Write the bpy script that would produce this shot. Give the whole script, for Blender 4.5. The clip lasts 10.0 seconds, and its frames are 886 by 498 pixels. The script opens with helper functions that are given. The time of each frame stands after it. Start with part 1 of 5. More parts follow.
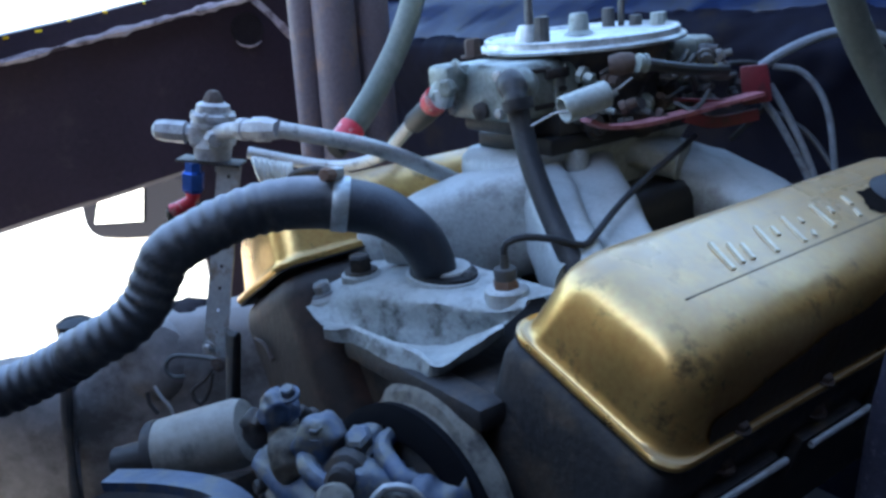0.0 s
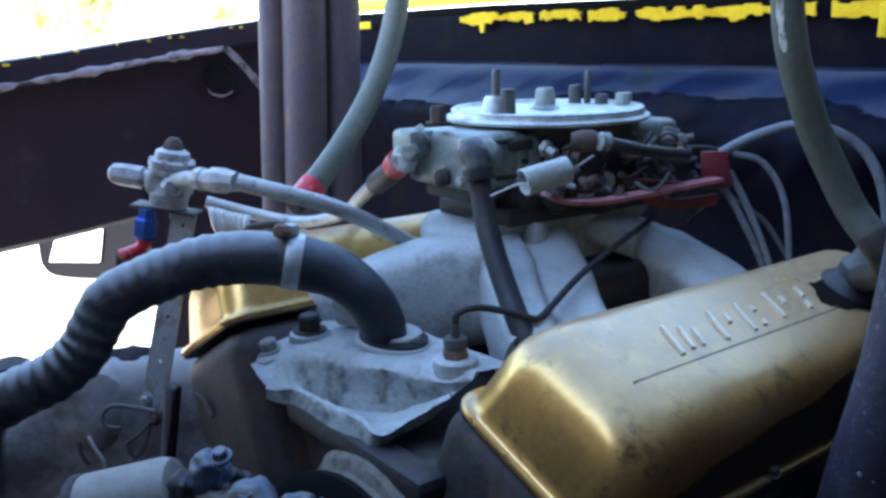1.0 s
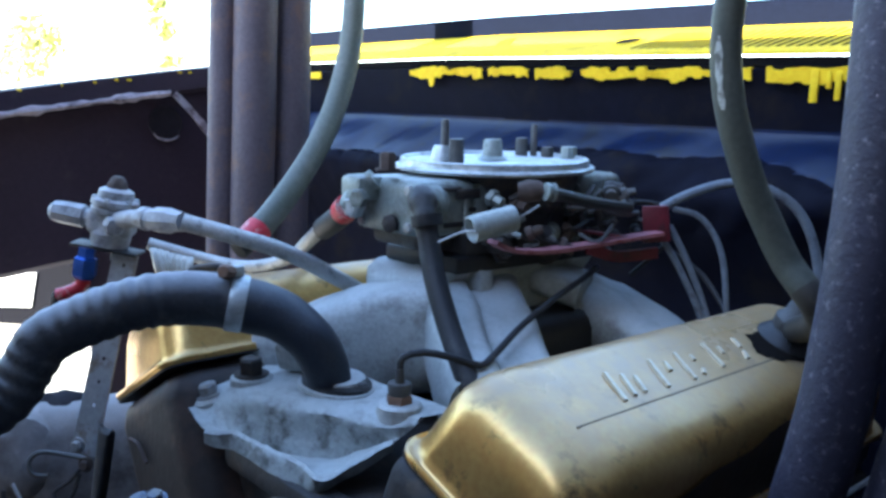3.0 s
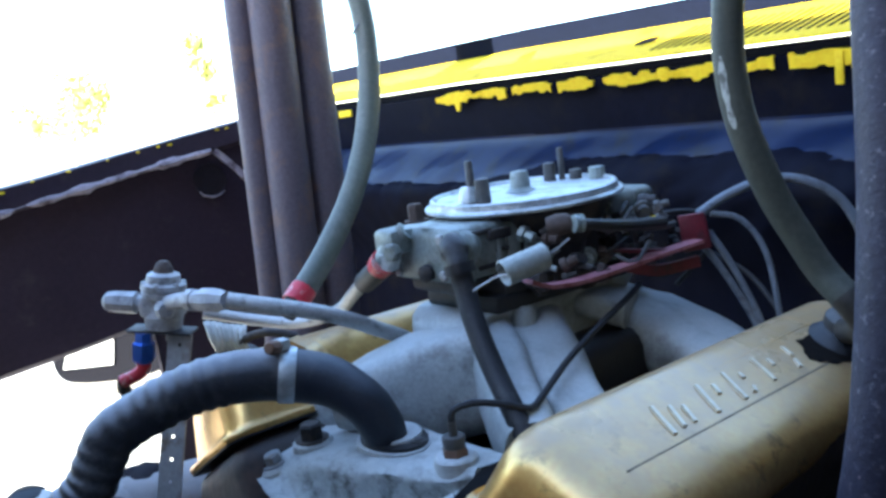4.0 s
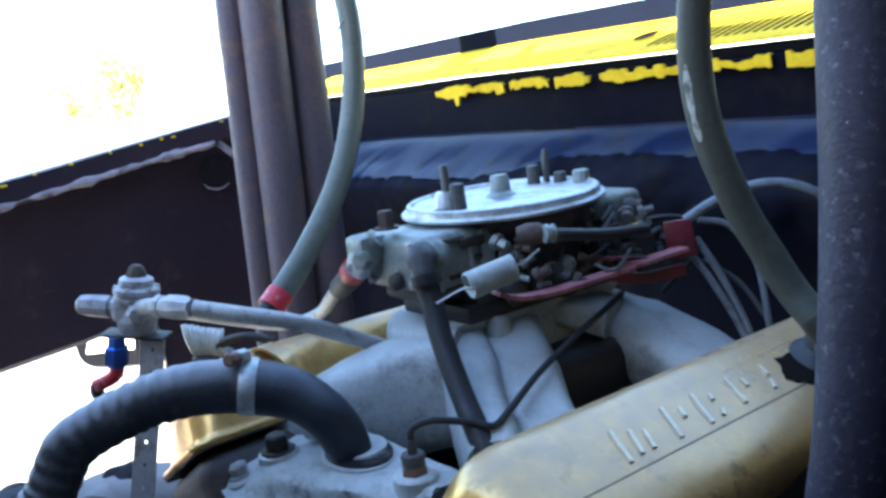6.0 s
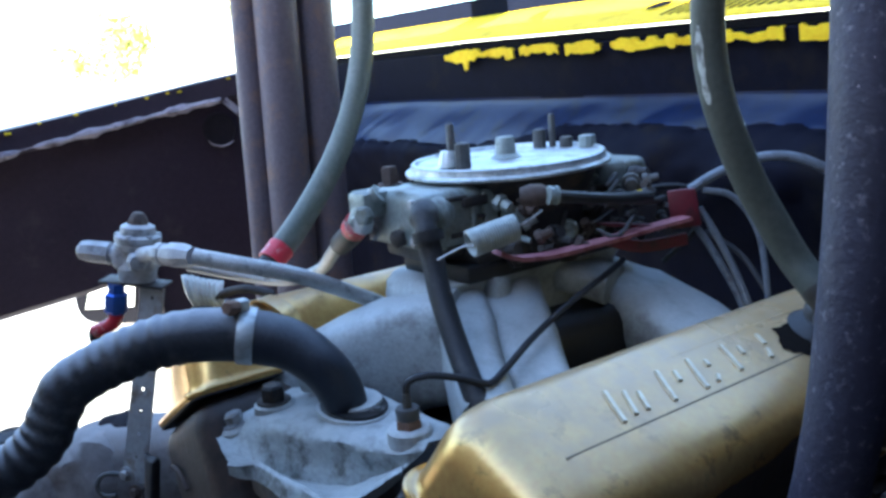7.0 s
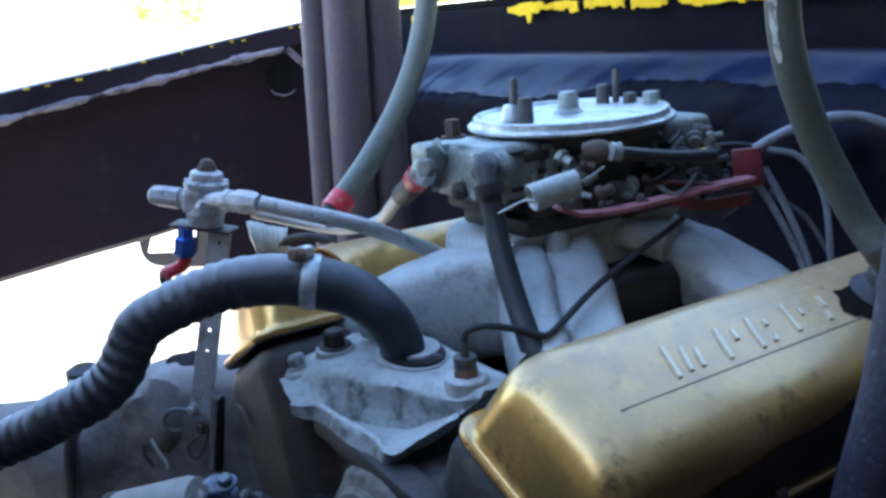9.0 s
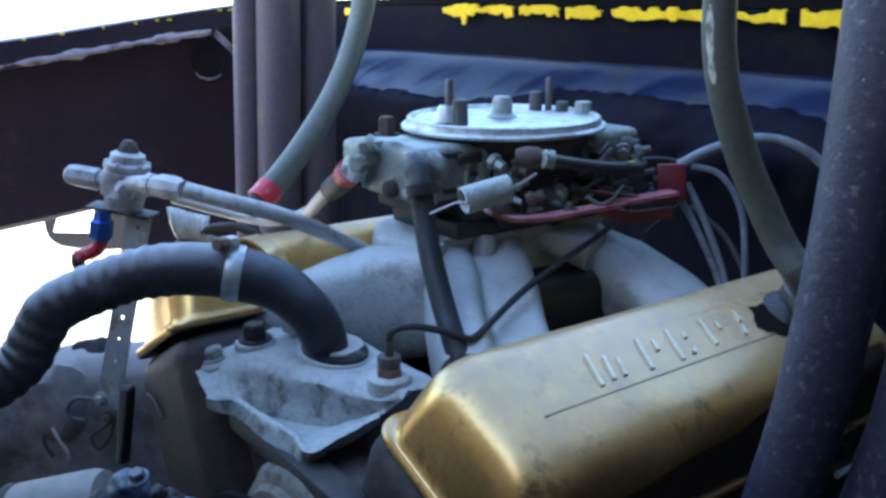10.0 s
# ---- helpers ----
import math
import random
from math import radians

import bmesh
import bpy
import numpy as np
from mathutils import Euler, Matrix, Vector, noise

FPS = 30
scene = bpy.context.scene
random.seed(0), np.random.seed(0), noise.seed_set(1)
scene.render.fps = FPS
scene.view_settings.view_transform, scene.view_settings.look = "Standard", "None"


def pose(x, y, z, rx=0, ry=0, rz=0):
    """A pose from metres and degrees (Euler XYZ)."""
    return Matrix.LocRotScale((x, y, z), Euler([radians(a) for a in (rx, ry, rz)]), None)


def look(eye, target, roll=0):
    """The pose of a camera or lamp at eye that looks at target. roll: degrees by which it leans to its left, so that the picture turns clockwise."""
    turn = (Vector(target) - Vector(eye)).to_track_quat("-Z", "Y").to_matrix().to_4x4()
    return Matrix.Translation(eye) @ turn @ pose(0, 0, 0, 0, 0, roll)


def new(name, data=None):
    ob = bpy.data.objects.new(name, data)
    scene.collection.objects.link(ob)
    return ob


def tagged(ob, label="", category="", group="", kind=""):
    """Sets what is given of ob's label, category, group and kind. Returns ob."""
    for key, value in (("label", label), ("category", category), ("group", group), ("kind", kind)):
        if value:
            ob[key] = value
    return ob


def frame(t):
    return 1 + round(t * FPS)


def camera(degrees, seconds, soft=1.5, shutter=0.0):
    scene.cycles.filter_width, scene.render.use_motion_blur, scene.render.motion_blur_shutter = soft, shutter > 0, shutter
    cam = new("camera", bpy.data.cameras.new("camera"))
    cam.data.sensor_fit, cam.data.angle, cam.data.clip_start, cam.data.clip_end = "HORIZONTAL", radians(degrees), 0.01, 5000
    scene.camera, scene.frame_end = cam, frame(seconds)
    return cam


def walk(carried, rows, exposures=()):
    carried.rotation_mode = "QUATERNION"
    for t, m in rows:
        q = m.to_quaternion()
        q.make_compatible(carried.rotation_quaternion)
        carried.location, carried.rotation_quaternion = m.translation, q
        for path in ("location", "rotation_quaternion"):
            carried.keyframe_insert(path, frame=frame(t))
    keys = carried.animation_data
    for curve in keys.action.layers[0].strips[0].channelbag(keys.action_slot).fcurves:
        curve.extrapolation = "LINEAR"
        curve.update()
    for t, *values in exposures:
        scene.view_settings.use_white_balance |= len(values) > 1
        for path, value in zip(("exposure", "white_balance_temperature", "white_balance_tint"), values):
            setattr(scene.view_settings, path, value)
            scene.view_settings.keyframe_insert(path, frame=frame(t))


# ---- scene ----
cam = camera(54.4, 10.0, soft=3.0)
PATH = [
    (0, (0.0778, -0.0015, 1.1549), (-1.4904, 1.0957, 0.5745), -4.93),
    (0.5, (0.0673, -0.0294, 1.1607), (-1.3799, 1.2473, 0.6357), 4.0),
    (1, (0.074, 0.0123, 1.1559), (-1.4688, 1.2038, 0.7084), -0.52),
    (1.5, (0.0784, -0.003, 1.1565), (-1.4103, 1.2551, 0.7084), -0.39),
    (2, (0.0774, 0.0078, 1.159), (-1.3962, 1.3114, 0.7998), 0.03),
    (2.2, (0.0836, 0.003, 1.1468), (-1.4008, 1.3019, 0.8163), 0.35),
    (3.3, (0.074, 0.0075, 1.1514), (-1.4017, 1.3179, 0.8275), 1.7),
    (3.5, (0.0783, 0.0062, 1.1603), (-1.416, 1.2866, 0.803), 0.33),
    (4, (0.0957, 0.0279, 1.193), (-1.4761, 1.2232, 0.8761), -7.02),
    (4.5, (0.105, 0.0805, 1.2062), (-1.5474, 1.1369, 0.8141), -10.96),
    (5, (0.0993, 0.0993, 1.2135), (-1.5443, 1.1904, 0.8848), -10.21),
    (5.5, (0.1121, 0.0688, 1.219), (-1.5119, 1.1637, 0.8141), -9.96),
    (5.7, (0.1078, 0.1, 1.206), (-1.5202, 1.2158, 0.8829), -7.93),
    (6.8, (0.119, 0.062, 1.2049), (-1.4431, 1.2398, 0.7894), -4.71),
    (7, (0.1101, 0.091, 1.1921), (-1.4992, 1.2064, 0.7843), -4.73),
    (7.5, (0.107, 0.0919, 1.1935), (-1.495, 1.2197, 0.7911), -3.89),
    (8, (0.1175, 0.0448, 1.2305), (-1.4474, 1.1893, 0.7393), -5.39),
    (8.5, (0.1122, 0.0835, 1.2116), (-1.5235, 1.1114, 0.6941), -5.13),
    (9, (0.1167, 0.079, 1.1946), (-1.5449, 1.0716, 0.6908), -4.05),
    (9.5, (0.1177, 0.071, 1.2001), (-1.5357, 1.0802, 0.7021), -3.51),
    (10, (0.1066, 0.0717, 1.1963), (-1.4442, 1.224, 0.6796), 0.41),
]
walk(cam, [(t, look(eye, target, roll)) for t, eye, target, roll in PATH], [(0.0, 3.47, 6050, 10), (2.0, 3.43, 6020, 10), (10.0, 3.41, 6020, 10)])

# ---------------------------------------------------------------- light
world = bpy.data.worlds.new("sky_world")
scene.world = world
world.use_nodes = True
wn = world.node_tree
sky = wn.nodes.new("ShaderNodeTexSky")
sky.sky_type = 'NISHITA'
sky.sun_disc = False
SUN_EL, SUN_AZ = radians(23), radians(168)      # azimuth from +y towards +x
sky.sun_elevation, sky.sun_rotation = SUN_EL, SUN_AZ
sky.air_density, sky.dust_density, sky.ozone_density = 1.0, 0.6, 1.4
wn.links.new(sky.outputs[0], wn.nodes["Background"].inputs[0])
wn.nodes["Background"].inputs[1].default_value = 0.15
sun = new("sun", bpy.data.lights.new("sun", 'SUN'))
sun.data.energy, sun.data.angle, sun.data.color = 4.5, radians(0.5), (1.0, 0.95, 0.86)
sdir = Vector((math.sin(SUN_AZ) * math.cos(SUN_EL), math.cos(SUN_AZ) * math.cos(SUN_EL), math.sin(SUN_EL)))
sun.matrix_world = look(sdir * 20, (0, 0, 0))


# ---------------------------------------------------------------- materials
def mat(name, base, rough=0.6, metal=0.0, var=0.25, scale=18.0, bump=0.15, fine=140.0, second=None, amount=0.0, coat=0.0, spots=6.0, dust=None, dusty=0.0, spec=0.5, settle=0.35):
    """A worn surface: base colour with two scales of variation, a second (dirt or wear) colour in blotches, and fine relief."""
    m = bpy.data.materials.new(name)
    m.use_nodes = True
    nt = m.node_tree
    b = nt.nodes["Principled BSDF"]
    tc = nt.nodes.new("ShaderNodeTexCoord")
    info = nt.nodes.new("ShaderNodeObjectInfo")
    big, small = nt.nodes.new("ShaderNodeTexNoise"), nt.nodes.new("ShaderNodeTexNoise")
    for nd, s, det in ((big, scale, 6), (small, fine, 4)):
        nd.noise_dimensions = '4D'
        nd.inputs["Scale"].default_value, nd.inputs["Detail"].default_value = s, det
        nt.links.new(tc.outputs["Object"], nd.inputs["Vector"])
        nt.links.new(info.outputs["Random"], nd.inputs["W"])
    mix = nt.nodes.new("ShaderNodeMix")
    mix.data_type = 'RGBA'
    mix.inputs["A"].default_value = (*[c * (1 - var) for c in base], 1)
    mix.inputs["B"].default_value = (*[min(1, c * (1 + var)) for c in base], 1)
    nt.links.new(big.outputs["Fac"], mix.inputs["Factor"])
    out = mix.outputs["Result"]
    grain = nt.nodes.new("ShaderNodeMix")
    grain.data_type, grain.blend_type = 'RGBA', 'OVERLAY'
    grain.inputs["Factor"].default_value = 0.35
    nt.links.new(out, grain.inputs["A"])
    nt.links.new(small.outputs["Fac"], grain.inputs["B"])
    out = grain.outputs["Result"]
    if second:
        sp = nt.nodes.new("ShaderNodeTexNoise")
        sp.inputs["Scale"].default_value, sp.inputs["Detail"].default_value, sp.inputs["Roughness"].default_value = spots, 9, 0.68
        nt.links.new(tc.outputs["Object"], sp.inputs["Vector"])
        ramp = nt.nodes.new("ShaderNodeMapRange")
        ramp.inputs["From Min"].default_value, ramp.inputs["From Max"].default_value = 0.62 - 0.3 * amount, 0.72 - 0.2 * amount
        nt.links.new(sp.outputs["Fac"], ramp.inputs["Value"])
        wear = nt.nodes.new("ShaderNodeMix")
        wear.data_type = 'RGBA'
        wear.inputs["B"].default_value = (*second, 1)
        nt.links.new(ramp.outputs["Result"], wear.inputs["Factor"])
        nt.links.new(out, wear.inputs["A"])
        out = wear.outputs["Result"]
        if metal:
            inv = nt.nodes.new("ShaderNodeMapRange")
            inv.inputs["To Min"].default_value, inv.inputs["To Max"].default_value = metal, metal * 0.3
            nt.links.new(ramp.outputs["Result"], inv.inputs["Value"])
            nt.links.new(inv.outputs["Result"], b.inputs["Metallic"])
    if dust:
        # dust settled on what faces up, broken up by noise
        geo, sep = nt.nodes.new("ShaderNodeNewGeometry"), nt.nodes.new("ShaderNodeSeparateXYZ")
        nt.links.new(geo.outputs["Normal"], sep.inputs[0])
        up = nt.nodes.new("ShaderNodeMapRange")
        up.inputs["From Min"].default_value, up.inputs["From Max"].default_value = settle, 0.95
        nt.links.new(sep.outputs["Z"], up.inputs["Value"])
        dn = nt.nodes.new("ShaderNodeTexNoise")
        dn.inputs["Scale"].default_value, dn.inputs["Detail"].default_value = spots * 1.7, 7
        nt.links.new(tc.outputs["Object"], dn.inputs["Vector"])
        dr = nt.nodes.new("ShaderNodeMapRange")
        dr.inputs["From Min"].default_value, dr.inputs["From Max"].default_value = 0.3, 0.65
        dr.inputs["To Min"].default_value, dr.inputs["To Max"].default_value = dusty * 0.65, dusty
        nt.links.new(dn.outputs["Fac"], dr.inputs["Value"])
        mul = nt.nodes.new("ShaderNodeMath")
        mul.operation = 'MULTIPLY'
        nt.links.new(up.outputs["Result"], mul.inputs[0])
        nt.links.new(dr.outputs["Result"], mul.inputs[1])
        dm = nt.nodes.new("ShaderNodeMix")
        dm.data_type = 'RGBA'
        dm.inputs["B"].default_value = (*dust, 1)
        nt.links.new(mul.outputs[0], dm.inputs["Factor"])
        nt.links.new(out, dm.inputs["A"])
        out = dm.outputs["Result"]
        if metal:
            md = nt.nodes.new("ShaderNodeMapRange")
            md.inputs["To Min"].default_value, md.inputs["To Max"].default_value = metal, metal * 0.15
            nt.links.new(mul.outputs[0], md.inputs["Value"])
            nt.links.new(md.outputs["Result"], b.inputs["Metallic"])
    nt.links.new(out, b.inputs["Base Color"])
    rr = nt.nodes.new("ShaderNodeMapRange")
    rr.inputs["To Min"].default_value, rr.inputs["To Max"].default_value = max(0.05, rough - 0.12), min(1, rough + 0.12)
    nt.links.new(big.outputs["Fac"], rr.inputs["Value"])
    nt.links.new(rr.outputs["Result"], b.inputs["Roughness"])
    if not ((second or dust) and metal):
        b.inputs["Metallic"].default_value = metal
    b.inputs["Specular IOR Level"].default_value = spec
    b.inputs["Coat Weight"].default_value = coat
    b.inputs["Coat Roughness"].default_value = 0.25
    bp = nt.nodes.new("ShaderNodeBump")
    bp.inputs["Strength"].default_value, bp.inputs["Distance"].default_value = bump, 0.002
    nt.links.new(small.outputs["Fac"], bp.inputs["Height"])
    nt.links.new(bp.outputs["Normal"], b.inputs["Normal"])
    return m


M = {
    "gold": mat("gold_paint", (0.70, 0.43, 0.145), 0.31, 0.85, 0.18, 13, 0.07, 170, (0.20, 0.13, 0.06), 0.18, spots=30, dust=(0.43, 0.31, 0.18), dusty=0.95, settle=0.60),
    "can": mat("dusty_grey_can", (0.24, 0.225, 0.20), 0.65, 0.1, 0.3, 20, 0.4, 150, (0.12, 0.11, 0.10), 0.4, spots=30, dust=(0.36, 0.34, 0.31), dusty=0.6),
    # paler gold, the raised strokes' highlights put into the colour
    "gold_pale": mat("highlight_gold_paint", (0.60, 0.52, 0.37), 0.45, 0.3, 0.12, 30, 0.06, 160),
    "stain": mat("oily_black_stain", (0.010, 0.008, 0.007), 0.9, 0, 0.4, 50, 0.4, spec=0.04),
    "gold_dirt": mat("dirty_groove", (0.17, 0.13, 0.08), 0.8, 0, 0.3, 60, 0.3),
    "cast_runner": mat("runner_cast_aluminium", (0.36, 0.395, 0.405), 0.55, 0.2, 0.24, 14, 0.4, 220, (0.21, 0.225, 0.225), 0.38, spots=22, dust=(0.48, 0.51, 0.515), dusty=0.55),
    "cast": mat("dusty_cast_aluminium", (0.44, 0.465, 0.465), 0.55, 0.2, 0.22, 16, 0.35, 220, (0.29, 0.30, 0.295), 0.34, spots=38, dust=(0.58, 0.60, 0.59), dusty=0.6),
    "alloy": mat("grey_carburettor_alloy", (0.26, 0.30, 0.29), 0.5, 0.3, 0.25, 25, 0.3, 200, (0.13, 0.14, 0.125), 0.38, spots=45),
    "plate": mat("pale_machined_plate", (0.52, 0.57, 0.585), 0.4, 0.45, 0.2, 30, 0.15, 200, (0.27, 0.295, 0.30), 0.42, spots=34),
    "iron": mat("black_greasy_iron", (0.030, 0.028, 0.030), 0.62, 0.1, 0.4, 20, 0.7, 120, (0.075, 0.055, 0.04), 0.35, spots=18),
    "brown_iron": mat("brown_greasy_iron", (0.034, 0.025, 0.023), 0.6, 0.0, 0.5, 8, 0.6, 120, (0.075, 0.042, 0.032), 0.34, spots=14),
    "blue_paint": mat("dull_blue_paint", (0.036, 0.060, 0.120), 0.5, 0.1, 0.5, 40, 0.6, 150, (0.11, 0.105, 0.085), 0.52, spots=48, dust=(0.19, 0.215, 0.25), dusty=0.45),
    "rubber": mat("dusty_black_rubber", (0.034, 0.037, 0.045), 0.5, 0, 0.3, 25, 0.35, 260, (0.085, 0.085, 0.09), 0.3, spots=24, dust=(0.31, 0.32, 0.345), dusty=0.9),
    "black_hose": mat("black_hose_rubber", (0.011, 0.012, 0.016), 0.58, 0, 0.3, 25, 0.2, 260, (0.035, 0.034, 0.036), 0.25, spots=26),
    "olive": mat("grey_green_hose", (0.105, 0.118, 0.092), 0.5, 0, 0.2, 22, 0.2, 240, (0.15, 0.15, 0.125), 0.3, spots=24),
    "braid": mat("braided_steel_hose", (0.44, 0.445, 0.44), 0.42, 0.5, 0.25, 60, 0.9, 600, (0.22, 0.22, 0.21), 0.30, spots=70),
    "zinc_cast": mat("pale_dusty_zinc_casting", (0.37, 0.375, 0.39), 0.55, 0.15, 0.25, 25, 0.4, 200, (0.20, 0.20, 0.205), 0.36, spots=45, dust=(0.50, 0.51, 0.52), dusty=0.5),
    "rubber_dark": mat("clean_black_rubber", (0.015, 0.020, 0.031), 0.5, 0, 0.3, 25, 0.3, 260, (0.045, 0.05, 0.06), 0.28, spots=22, dust=(0.12, 0.135, 0.16), dusty=0.6),
    "steel": mat("dull_zinc_steel", (0.36, 0.37, 0.38), 0.42, 0.35, 0.2, 40, 0.15, 200, (0.2, 0.16, 0.12), 0.3, spots=40),
    "spring": mat("dusty_spring_steel", (0.40, 0.435, 0.42), 0.5, 0.3, 0.1, 40, 0.05, 200),
    "rust": mat("rusted_bolt_steel", (0.085, 0.062, 0.054), 0.8, 0.2, 0.35, 60, 0.5, 200),
    "brass": mat("dull_brass", (0.17, 0.10, 0.07), 0.6, 0.3, 0.3, 60, 0.3, 200),
    "pipe": mat("rusty_exhaust_pipe", (0.098, 0.080, 0.100), 0.6, 0.15, 0.3, 8, 0.6, 180, (0.15, 0.095, 0.085), 0.32, spots=26),
    "grey_tube": mat("weathered_grey_blue_tube", (0.034, 0.032, 0.052), 0.6, 0.05, 0.4, 16, 0.6, 220, (0.13, 0.125, 0.15), 0.2, spots=150),
    "fender": mat("dark_oxblood_paint", (0.026, 0.0165, 0.026), 0.6, 0, 0.4, 7, 0.25, 90, (0.042, 0.030, 0.036), 0.16, spots=14, spec=0.25),
    "fender_edge": mat("scuffed_dark_edge", (0.27, 0.23, 0.26), 0.6, 0.0, 0.4, 26, 0.5, 90, (0.06, 0.035, 0.045), 0.40, spots=26),
    "firewall": mat("blue_black_firewall_paint", (0.0026, 0.0088, 0.038), 0.34, 0, 0.45, 9, 0.2, 60, (0.010, 0.012, 0.020), 0.3, spots=16, spec=0.25),
    "yellow": mat("bright_yellow_paint", (0.70, 0.49, 0.018), 0.65, 0, 0.08, 8, 0.1, 120, (0.52, 0.34, 0.005), 0.2, spots=12, spec=0.12),
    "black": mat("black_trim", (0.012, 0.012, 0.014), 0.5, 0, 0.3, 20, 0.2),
    "seal": mat("dark_rubber_seal", (0.0035, 0.005, 0.011), 0.9, 0, 0.2, 12, 0.2, spec=0.04),
    "red": mat("faded_red_paint", (0.11, 0.008, 0.016), 0.5, 0, 0.25, 40, 0.2, 200, (0.05, 0.015, 0.02), 0.35, spots=40, dust=(0.28, 0.12, 0.14), dusty=0.7),
    "red_tape": mat("red_tape", (0.60, 0.03, 0.05), 0.4, 0, 0.15, 60, 0.2, 200, (0.62, 0.45, 0.42), 0.3, spots=60),
    "blue_an": mat("blue_anodised", (0.03, 0.10, 0.42), 0.3, 0.7, 0.15, 40, 0.1),
    "wire": mat("grey_blue_wire", (0.13, 0.155, 0.19), 0.42, 0, 0.35, 40, 0.1, 140, (0.06, 0.065, 0.08), 0.35, spots=50),
    "sheet": mat("dusty_grey_sheet", (0.22, 0.205, 0.21), 0.85, 0, 0.55, 9, 0.7, 90, (0.09, 0.08, 0.078), 0.56, spots=10, dust=(0.38, 0.36, 0.345), dusty=0.6),
    "beige": mat("dusty_beige_casting", (0.17, 0.155, 0.13), 0.8, 0, 0.4, 18, 0.5, 120, (0.06, 0.055, 0.05), 0.46, spots=26),
    "oily": mat("oil_soaked_hose_end", (0.030, 0.026, 0.022), 0.5, 0, 0.3, 30, 0.2, 200, (0.07, 0.06, 0.045), 0.3, spots=30),
    "stud": mat("dark_grey_stud_steel", (0.085, 0.085, 0.085), 0.6, 0.3, 0.25, 60, 0.3, 200),
    "shell": mat("dull_black_panel", (0.014, 0.010, 0.013), 0.7, 0, 0.3, 6, 0.2, 90, spec=0.2),
    "olive_dark": mat("dark_grey_green_hose", (0.062, 0.068, 0.055), 0.55, 0, 0.25, 22, 0.2, 240, (0.095, 0.097, 0.08), 0.34, spots=24, spec=0.35),
    "red_dusty": mat("dusty_faded_red", (0.38, 0.15, 0.175), 0.55, 0, 0.3, 40, 0.2, 200, (0.20, 0.04, 0.055), 0.4, spots=50),
    "scuffed": mat("pale_scuffed_rubber", (0.36, 0.375, 0.35), 0.6, 0, 0.3, 60, 0.3, 200, (0.10, 0.10, 0.085), 0.45, spots=90),
    "cast_stained": mat("stained_cast_aluminium", (0.32, 0.35, 0.35), 0.6, 0.15, 0.32, 18, 0.55, 200, (0.12, 0.125, 0.12), 0.46, spots=46, dust=(0.50, 0.52, 0.51), dusty=0.6),
    "lamp_black": mat("matt_black_plastic", (0.0035, 0.0035, 0.005), 0.9, 0, 0.3, 12, 0.2, 90, spec=0.08),
    "firewall_matt": mat("matt_black_firewall_paint", (0.0042, 0.0048, 0.0115), 0.7, 0, 0.4, 12, 0.3, 60, (0.010, 0.009, 0.011), 0.25, spots=14, spec=0.06),
    "dark_brown": mat("dark_brown_blotched", (0.050, 0.036, 0.026), 0.55, 0, 0.5, 22, 0.4, 160, (0.055, 0.036, 0.018), 0.35, spots=28, spec=0.3),
    # brown of the added nose panel, bounces warm fill into the bay
    "shade_brown": mat("brown_shade_panel", (0.15, 0.115, 0.085), 0.8, 0, 0.3, 4, 0.3, 60, (0.10, 0.08, 0.06), 0.3, spots=6),
    "ground": mat("pale_dry_ground", (0.48, 0.44, 0.36), 0.95, 0, 0.25, 0.6, 0.6, 14, (0.36, 0.33, 0.25), 0.3, spots=0.9),
    "leaf": mat("yellow_green_leaves", (0.42, 0.42, 0.12), 0.6, 0, 0.35, 3, 0.0),
    "bark": mat("grey_bark", (0.40, 0.37, 0.30), 0.9, 0, 0.3, 6, 0.5, 30),
    "lens": mat("pale_plastic_lens", (0.55, 0.55, 0.50), 0.3, 0, 0.1, 30, 0.1),
}
glass = bpy.data.materials.new("windscreen_glass")
glass.use_nodes = True
gb = glass.node_tree.nodes["Principled BSDF"]
gb.inputs["Base Color"].default_value = (0.80, 0.92, 0.95, 1)
gb.inputs["Roughness"].default_value, gb.inputs["Transmission Weight"].default_value, gb.inputs["IOR"].default_value = 0.02, 1.0, 1.45


# ---------------------------------------------------------------- tools
def thing(name, place, label, category, group="", kind=""):
    ob = new(name)
    ob.empty_display_size = 0.02
    ob.matrix_world = Matrix.Translation(place)
    return tagged(ob, label, category, group, kind)


def part(name, bm, material, parent=None, label="", smooth=35):
    """Links a bmesh given in world places as one mesh object under parent."""
    me = bpy.data.meshes.new(name)
    bmesh.ops.recalc_face_normals(bm, faces=bm.faces[:])
    bm.to_mesh(me)
    bm.free()
    me.materials.append(M[material] if isinstance(material, str) else material)
    if smooth:
        for p in me.polygons:
            p.use_smooth = True
        me.set_sharp_from_angle(angle=radians(smooth))
    ob = new(name, me)
    if parent:
        ob.parent = parent
        ob.matrix_parent_inverse = parent_world(parent).inverted()
    if label:
        ob["label"] = label
    return ob


def parent_world(ob):
    m = ob.matrix_parent_inverse @ ob.matrix_basis if ob.parent else ob.matrix_basis
    return parent_world(ob.parent) @ m if ob.parent else m


